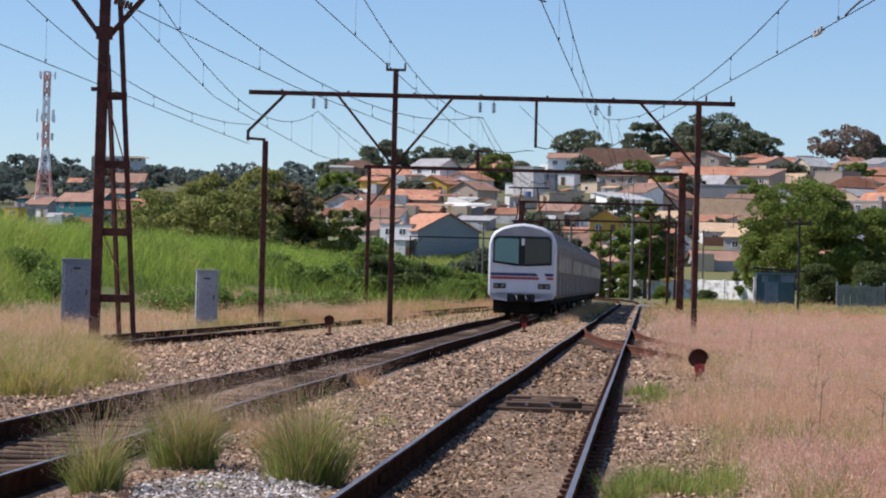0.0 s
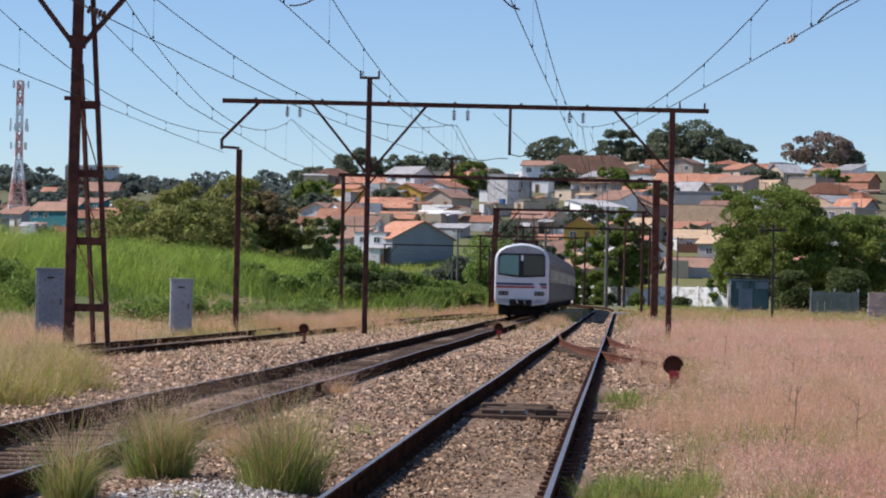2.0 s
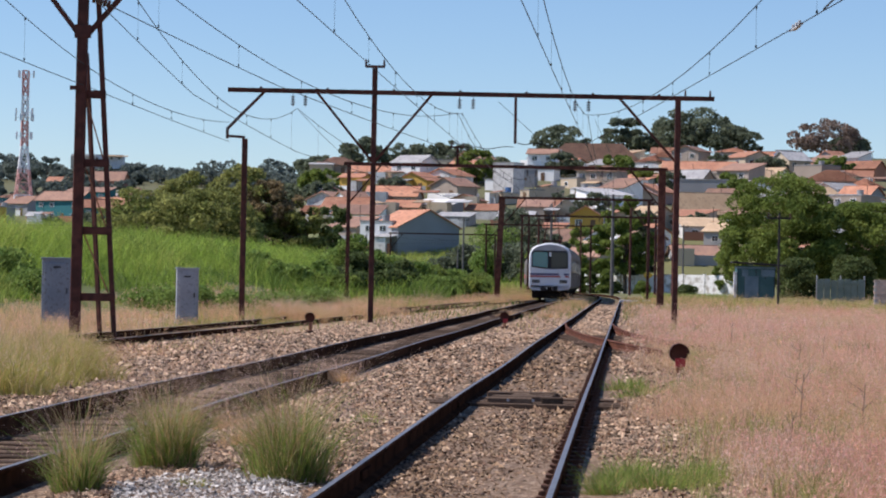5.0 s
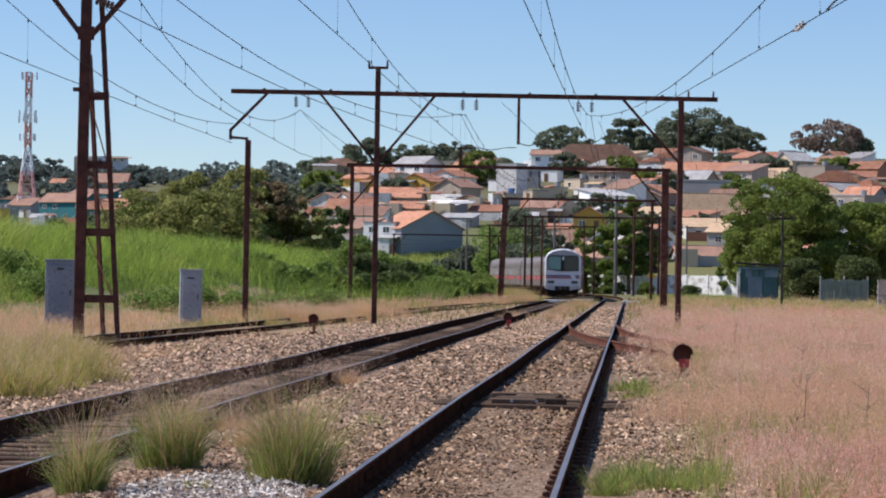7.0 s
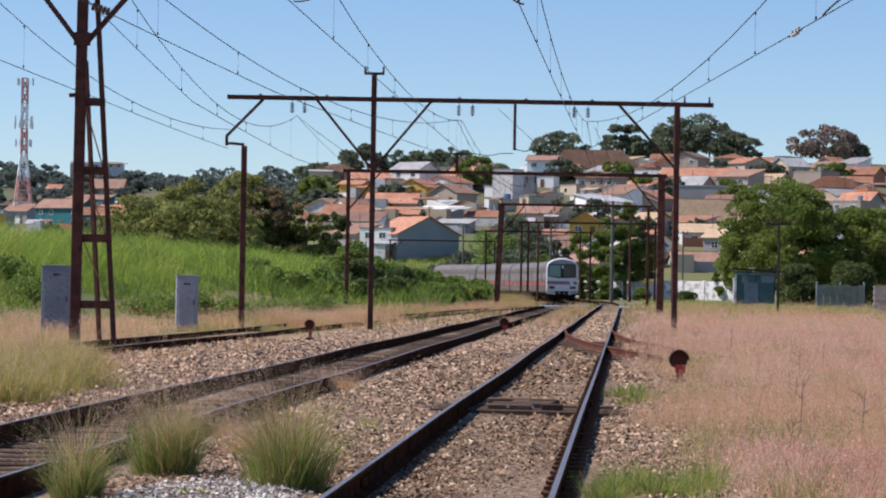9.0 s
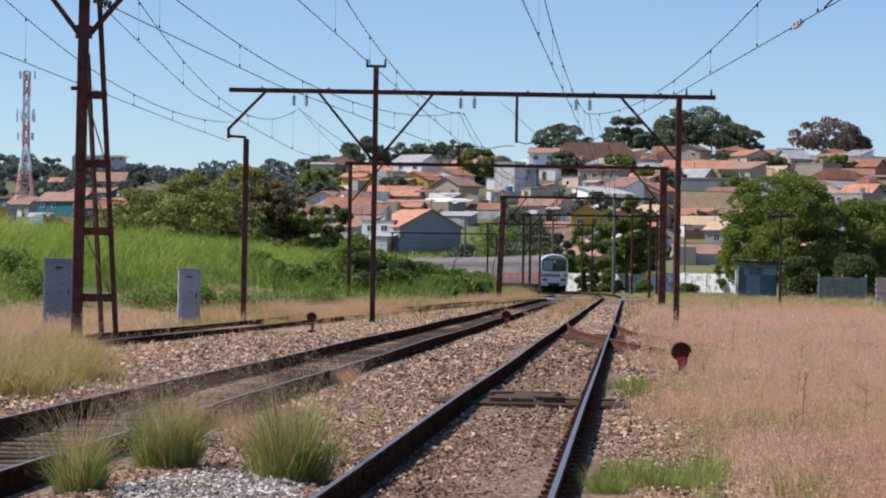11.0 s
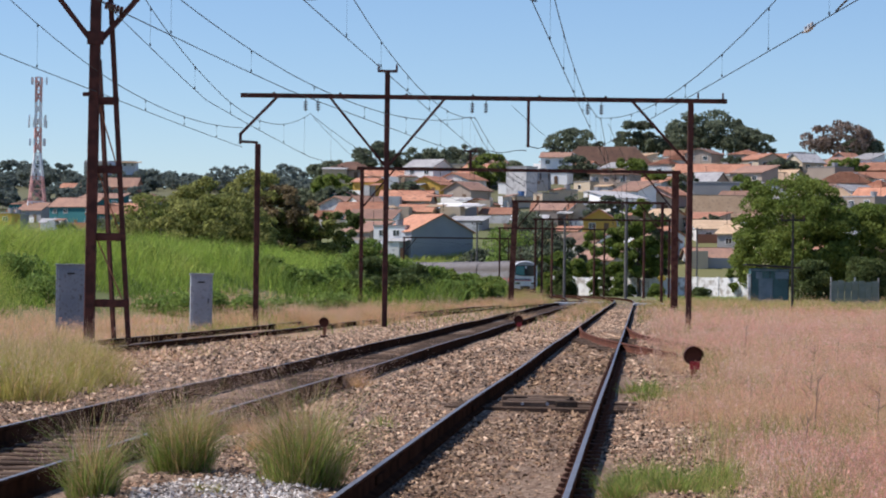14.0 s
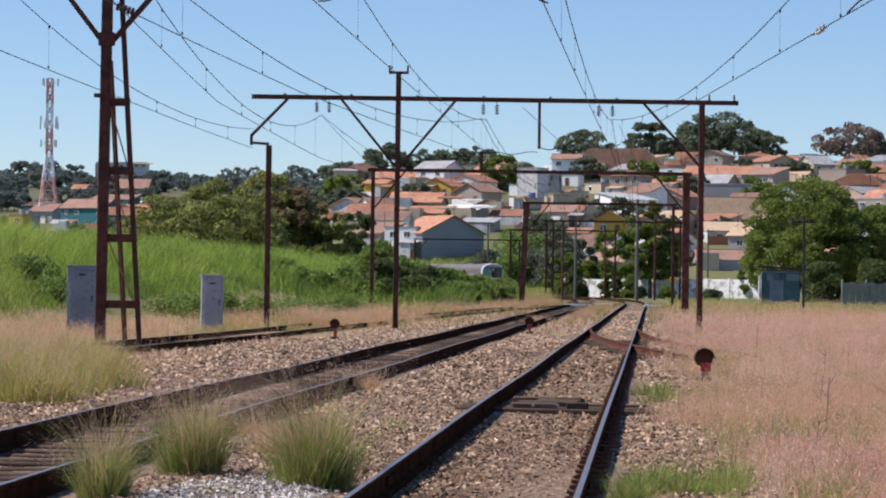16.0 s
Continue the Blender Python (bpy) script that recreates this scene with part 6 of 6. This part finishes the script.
# ---- stones of the ballast ----
def ballast():
    rng = np.random.default_rng(21)
    x, y = scatter(205000, 15.5, 75, lambda y: row_q(y, -10.8), lambda y: row_q(y, 3.4), rng, 1.9)
    q = straight_q(x, y)
    in_b = np.abs(x - line_b(y)) < 0.72
    k = (rng.random(len(x)) < 0.62 + 0.38 * smooth01(0.25, 0.5, patchy(x, y, 1.7, 8)))
    k &= ~(in_b & (rng.random(len(x)) < 0.93)) & (rng.random(len(x)) < 1 - smooth01(1.4, 3.4, q) * 0.85)
    k &= (np.abs(np.abs(x - line_a(y)) - GAUGE / 2) > 0.07) & (np.abs(np.abs(x - line_b(y)) - GAUGE / 2) > 0.07)
    x, y = x[k], y[k]
    n = len(x)
    z = land(x, y) + rng.uniform(-0.012, 0.03, n)
    r = rng.uniform(0.3, 1.0, n) ** 2.0 * 0.026 * np.clip(y / 26, 0.85, 2.0) * np.where(np.abs(x - line_a(y)) < 0.8, 1.15, 1.0)
    octa = np.array([(1, 0, 0), (0, 1, 0), (-1, 0, 0), (0, -1, 0), (0, 0, 1), (0, 0, -1)], dtype=float)
    jit = octa[None] + rng.normal(0, 0.5, (n, 6, 3))
    a = rng.uniform(0, 6.283, n)
    ca, sa = np.cos(a)[:, None], np.sin(a)[:, None]
    vx = jit[:, :, 0] * ca - jit[:, :, 1] * sa
    vy = jit[:, :, 0] * sa + jit[:, :, 1] * ca
    v = np.stack([vx, vy, jit[:, :, 2] * 0.75], -1) * r[:, None, None] + np.stack([x, y, z], 1)[:, None]
    f = np.array([(0, 1, 4), (1, 2, 4), (2, 3, 4), (3, 0, 4)])
    t = (np.arange(n)[:, None, None] * 6 + f[None]).reshape(-1, 3)
    inside = (np.abs(x - line_a(y)) < 0.8) & (rng.random(n) < 0.8)
    grey = ~inside & (((x + 1.55) / 0.75) ** 2 + ((y - 20.0) / 2.4) ** 2 + 0.5 * patchy(x, y, 3.0, 1) < 1.2)
    for name, pick, label in (("ballast_stone", ~inside & ~grey, "pale and reddish crushed stone ballast"), ("ballast_rusty", inside, "rust-stained brown ballast between the rails"), ("ballast_grey", grey, "heap of pale grey crushed stone")):
        c = pick.sum()
        stuff("ballast", v[pick].reshape(-1, 3), (np.arange(c)[:, None, None] * 6 + f[None]).reshape(-1, 3), name, label, "ballast")

    # coarser far stones
    x, y = scatter(26000, 70, 170, lambda y: row_q(y, -8.6), lambda y: row_q(y, 2.2), rng, 1.6)
    k = (np.abs(x - line_b(y)) > 1.0) & (np.abs(np.abs(x - line_a(y)) - GAUGE / 2) > 0.1)
    x, y = x[k], y[k]
    n = len(x)
    jit = octa[None] + rng.normal(0, 0.28, (n, 6, 3))
    r = rng.uniform(0.03, 0.065, n) * y / 85
    v = jit * np.array([1, 1, 0.6]) * r[:, None, None] + np.stack([x, y, land(x, y) + 0.005], 1)[:, None]
    t = (np.arange(n)[:, None, None] * 6 + f[None]).reshape(-1, 3)
    stuff("ballast", v.reshape(-1, 3), t, "ballast_stone", "pale and reddish crushed stone ballast", "ballast")


ballast()

# ---- trees and bushes ----
tree(33.6, 235, 12.0, 11.8, 54000, 0.165, 1, "leaf_mid", "large dense green tree beside the hut", 0.02, count=120)
tree(41.8, 238, 9.6, 10.5, 30000, 0.17, 2, "leaf_mid", "broad green tree behind the metal fence", 0.0, count=60)
# Two dark shrubs added to make up the shade below these trees.
tree(38.5, 224, 4.2, 5.0, 11000, 0.15, 47, "leaf_dark", "dark shrub standing in for shade under the trees by the fence", -0.1, "bush", 40, name="bush")
tree(34.0, 226, 4.0, 5.0, 11000, 0.15, 48, "leaf_dark", "dark shrub standing in for shade under the trees behind the hut", -0.1, "bush", 40, name="bush")
tree(26.9, 330, 12.6, 8.0, 30000, 0.22, 3, "leaf_mid", "tall dark green tree overhanging the white wall", 0.1, count=46)
tree(28.8, 335, 10.5, 6.5, 16000, 0.24, 4, "leaf_hill", "dark green tree behind the white wall", 0.12)
tree(22.6, 352, 8.8, 6.5, 7000, 0.32, 5, "leaf_mid", "green tree behind the white wall", 0.1)
tree(19.2, 366, 8.4, 6.5, 6000, 0.32, 7, "leaf_hill", "dusky green tree beyond the bend", 0.05)
tree(17.0, 356, 6.0, 6.0, 4500, 0.32, 6, "leaf_mid", "green shrubby tree behind the bend", 0.05)
tree(39.6, 322, 6.5, 4.5, 7000, 0.24, 46, "leaf_mid", "green shrub overhanging the white wall", -0.1, count=44)
for i, (x, y, h, w, m) in enumerate(((-30.5, 285, 8.6, 10.5, "leaf_olive"), (-26.0, 292, 10.2, 9.5, "leaf_olive"), (-20.6, 298, 11.4, 9.5, "leaf_olive"), (-17.0, 296, 9.8, 7.0, "leaf_russet"), (-23.5, 281, 8.0, 11.0, "leaf_olive"), (-14.2, 296, 7.2, 7.0, "leaf_olive"), (-33.0, 300, 7.0, 8.0, "leaf_mid"))):
    tree(x, y, h, w * 1.12, 11000, 0.23, 50 + i, m, "wide scrubby tree with olive leaves behind the tall grass" if m == "leaf_olive" else "scrubby green tree behind the tall grass", -0.05, count=56)
tree(-11.5, 330, 9.5, 6.0, 4000, 0.36, 60, "leaf_dark", "dark green tree at the foot of the hill", 0.05)
NEAR_BUSHES = [(-3.2, 158, 1.9, 3.2, "leaf_dark"), (-1.7, 163, 2.1, 3.4, "leaf_dark"), (-0.3, 170, 2.0, 3.2, "leaf_dark"), (1.0, 179, 1.8, 3.2, "leaf_weed"), (2.4, 193, 1.7, 3.2, "leaf_weed"), (4.0, 202, 1.6, 3.0, "leaf_mid"), (5.2, 212, 1.4, 2.8, "leaf_weed"), (-4.8, 154, 1.7, 3.0, "leaf_mid")]
for i, (x, y, h, w, m) in enumerate([(-9.2, 176, 1.7, 4.0, "leaf_weed"), (-6.9, 184, 2.4, 4.2, "leaf_weed"), (-4.6, 190, 3.4, 4.4, "leaf_dark"), (-2.7, 196, 2.9, 3.6, "leaf_dark"), (-1.6, 204, 3.0, 4.4, "leaf_dark"), (0.2, 214, 2.9, 4.4, "leaf_weed"), (1.4, 226, 2.7, 4.2, "leaf_mid"), (3.0, 238, 2.4, 4.0, "leaf_weed"), (4.4, 248, 2.0, 3.6, "leaf_mid"), (-5.8, 206, 4.0, 5.0, "leaf_mid"), (-3.4, 222, 3.8, 5.0, "leaf_weed"), (-12.0, 182, 1.5, 4.0, "leaf_weed"), (-1.0, 240, 3.2, 5.0, "leaf_mid"), (-6.5, 240, 4.4, 6.0, "leaf_weed"), (5.8, 262, 2.1, 4.4, "leaf_mid"), (6.8, 276, 2.0, 4.4, "leaf_weed"), (6.6, 290, 2.3, 4.6, "leaf_mid"), (4.6, 302, 2.6, 5.0, "leaf_weed")] + NEAR_BUSHES):
    tree(x, y, h, w, 4600, 0.165, 70 + i, m, "dense green bush at the edge of the dry grass", 0.0, "bush", 16, "trackside bushes", "bush")
for i, (x, y, h, w) in enumerate(((-9.6, 108, 1.5, 2.2), (-8.2, 112, 1.3, 2.0), (-15.6, 104, 1.5, 2.4), (-11.4, 111, 1.0, 2.0), (-6.8, 120, 1.2, 2.4), (-5.0, 132, 1.3, 2.6), (-17.8, 108, 1.7, 2.4))):
    tree(x, y, h * 0.75, w * 1.7, 5200, 0.075, 430 + i, "leaf_weed", "low weedy bush at the foot of the bank", 0.0, "bush", 12, "weedy bushes", "bush")
for i, (x, y, h, w) in enumerate(((17.4, 330, 4.4, 1.9), (20.9, 327, 5.6, 1.5), (22.3, 326, 4.6, 1.5), (23.9, 324.5, 5.6, 1.7), (25.0, 324, 2.6, 1.4), (15.6, 334, 3.6, 2.2), (16.7, 331, 5.4, 1.6), (28.6, 322.5, 2.8, 1.8), (33.6, 319, 2.2, 2.2))):
    tree(x, y, h * 0.6, w * 1.5, 3200, 0.17, 400 + i, "leaf_mid" if i % 2 else "leaf_dark", "leafy shrub growing before the white wall", -0.1, "bush", 30, "wall shrubs", "bush")
BUSHES = [o.matrix_basis.translation.copy() for o in scene.objects if o.parent is None and o.name.startswith("bush") and o.matrix_basis.translation.x < 6 and 150 < o.matrix_basis.translation.y < 310]


def weeds():
    rng = np.random.default_rng(77)
    n = 26000
    pick = rng.integers(0, len(BUSHES), n)
    c = np.array([tuple(b) for b in BUSHES])[pick]
    x = c[:, 0] + rng.normal(0, 2.0, n)
    y = c[:, 1] + rng.normal(0, 5.0, n)
    k = x < line_b(y) - 6.5
    x, y = x[k], y[k]
    h = rng.uniform(0.7, 2.5, len(x)) * (0.5 + 0.7 * patchy(x, y, 0.6, 3))
    m = patchy(x, y, 0.4, 8) + rng.normal(0, 0.2, len(x))
    for name, pk in (("cane_dark", m > 0.25), ("cane", (m <= 0.25) & (m > 0.02)), ("cane_yellow", m <= 0.02)):
        v, t, _ = blades(x[pk], y[pk], h[pk] * 0.8, np.full(pk.sum(), 0.055), rng.uniform(0.3, 1.0, pk.sum()), rng)
        stuff("tall_weeds", v, t, name, "tall green weeds among the bushes", "weeds")


weeds()
for i, (x, y, h, w) in enumerate(((0.8, 424, 1.6, 5.0), (4.4, 428, 2.6, 6.0), (8.2, 430, 4.0, 6.5), (11.6, 424, 4.2, 6.5), (15.0, 424, 5.0, 7.0), (18.5, 420, 5.4, 6.5), (13.0, 438, 6.0, 7.5), (20.5, 440, 7.0, 7.0), (17.0, 452, 6.5, 7.0))):
    tree(x, y, h * 1.25, w * 1.25, 4000, 0.28, 480 + i, "leaf_hill" if i % 3 else "leaf_weed", "dense green scrub on the slope above the bend", -0.1, "bush", 40, "slope scrub", "bush")
# hill trees
CREST_TREES = [(-15.4, 668, 8.2, 12, "leaf_dark"), (-3.6, 668, 6.6, 14, "leaf_dark"), (7.6, 668, 7.6, 12, "leaf_dark"), (-25, 672, 5.0, 14, "leaf_dark"), (1.5, 672, 5.5, 12, "leaf_dark"), (16, 674, 5.0, 14, "leaf_dark"), (41, 744, 9.0, 15, "leaf_dark"), (59.5, 744, 10.5, 12, "leaf_dark"), (80, 744, 13.8, 23, "leaf_dark"), (76, 746, 12.0, 16, "leaf_dark"), (85, 746, 11.5, 16, "leaf_dark"), (68, 750, 6.0, 16, "leaf_dark"), (92, 740, 8.0, 14, "leaf_dark"), (118, 742, 11.0, 18, "leaf_brown"), (126, 746, 6.0, 12, "leaf_dark")]
for i, (x, y, h, w, m) in enumerate(CREST_TREES + [(13.5, 610, 8.5, 10, "leaf_mid"), (36, 640, 6.0, 8, "leaf_dark"), (48, 622, 7.0, 10, "leaf_mid"), (88, 640, 6.0, 9, "leaf_dark"), (70, 560, 6.0, 8, "leaf_mid"), (104, 640, 7, 10, "leaf_mid"), (-6, 560, 5, 7, "leaf_dark"), (-21, 560, 5, 9, "leaf_dark"), (-23, 600, 6, 10, "leaf_mid"), (-25, 640, 6, 10, "leaf_dark"), (54, 600, 5, 8, "leaf_mid"), (62, 480, 5, 7, "leaf_mid"), (-33, 676, 5, 16, "leaf_dark")]):
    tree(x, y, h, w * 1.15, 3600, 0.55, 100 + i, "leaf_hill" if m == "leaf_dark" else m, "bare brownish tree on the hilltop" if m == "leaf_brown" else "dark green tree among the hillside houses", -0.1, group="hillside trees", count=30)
rng_far = random.Random(5)
for i in range(12):
    # gardens between the houses
    y = rng_far.uniform(470, 655)
    u = rng_far.uniform(0.045, 0.15)
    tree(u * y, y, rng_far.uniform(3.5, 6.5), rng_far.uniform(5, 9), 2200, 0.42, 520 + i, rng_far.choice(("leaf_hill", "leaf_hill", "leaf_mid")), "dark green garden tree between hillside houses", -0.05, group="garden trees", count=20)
for i in range(22):
    # the hollow behind the bank
    y = rng_far.uniform(440, 540)
    u = -0.153 + 0.08 * (i + rng_far.random()) / 22
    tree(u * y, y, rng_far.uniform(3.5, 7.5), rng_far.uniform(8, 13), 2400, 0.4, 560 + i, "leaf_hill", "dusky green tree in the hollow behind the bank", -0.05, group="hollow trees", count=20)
for i in range(56):
    u = -0.19 + 0.155 * (i / 55.0) + rng_far.uniform(-0.004, 0.004)
    y = rng_far.uniform(1120, 1245)
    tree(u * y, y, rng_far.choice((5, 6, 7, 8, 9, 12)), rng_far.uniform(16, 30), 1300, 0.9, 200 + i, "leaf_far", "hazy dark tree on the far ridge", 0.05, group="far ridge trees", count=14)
for i in range(30):
    u = -0.19 + 0.13 * rng_far.random()
    y = rng_far.uniform(560, 980)
    if (-0.18 < u < -0.105) and y < 760:
        continue
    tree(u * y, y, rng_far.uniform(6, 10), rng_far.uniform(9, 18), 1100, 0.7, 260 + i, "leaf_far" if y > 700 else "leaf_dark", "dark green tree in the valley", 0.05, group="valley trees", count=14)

# ---- what moves ----
ARC = np.concatenate([[0], np.cumsum(np.hypot(np.diff(main_x(LINE[:, 1], OFF_B)), np.diff(LINE[:, 1])))])


def on_line(s):
    """The place on the second track, s metres along it."""
    y = float(np.interp(s, ARC, LINE[:, 1]))
    return float(line_b(y)), y


TAIL = [(0.0, 114.0), (1.0, 128.2), (2.0, 142.4), (3.0, 156.6), (4.0, 170.8), (5.0, 185.0), (6.0, 199.2), (7.0, 213.4), (8.0, 227.6), (9.0, 241.8), (10.0, 259.0), (11.0, 277.5), (12.0, 293.0), (13.0, 305.6), (14.0, 317.0), (15.0, 329.6), (16.0, 342.0)]


def motions():
    for i, car in enumerate(CARS):
        rows = []
        for t, y in TAIL:
            s = float(np.interp(y, LINE[:, 1], ARC)) + i * CAR
            (x0, y0), (x1, y1) = on_line(s + 3.5), on_line(s + CAR - 4.0)
            yaw = math.degrees(math.atan2(-(x1 - x0), y1 - y0))
            d = Vector((x1 - x0, y1 - y0)).normalized()
            sway = 0.13 * float(1 - smooth01(3, 8, t))
            rows.append((t, pose(x0 - d.x * 3.5 + sway, y0 - d.y * 3.5, 0.16, 0, 0, yaw)))
        walk(car, rows)


motions()
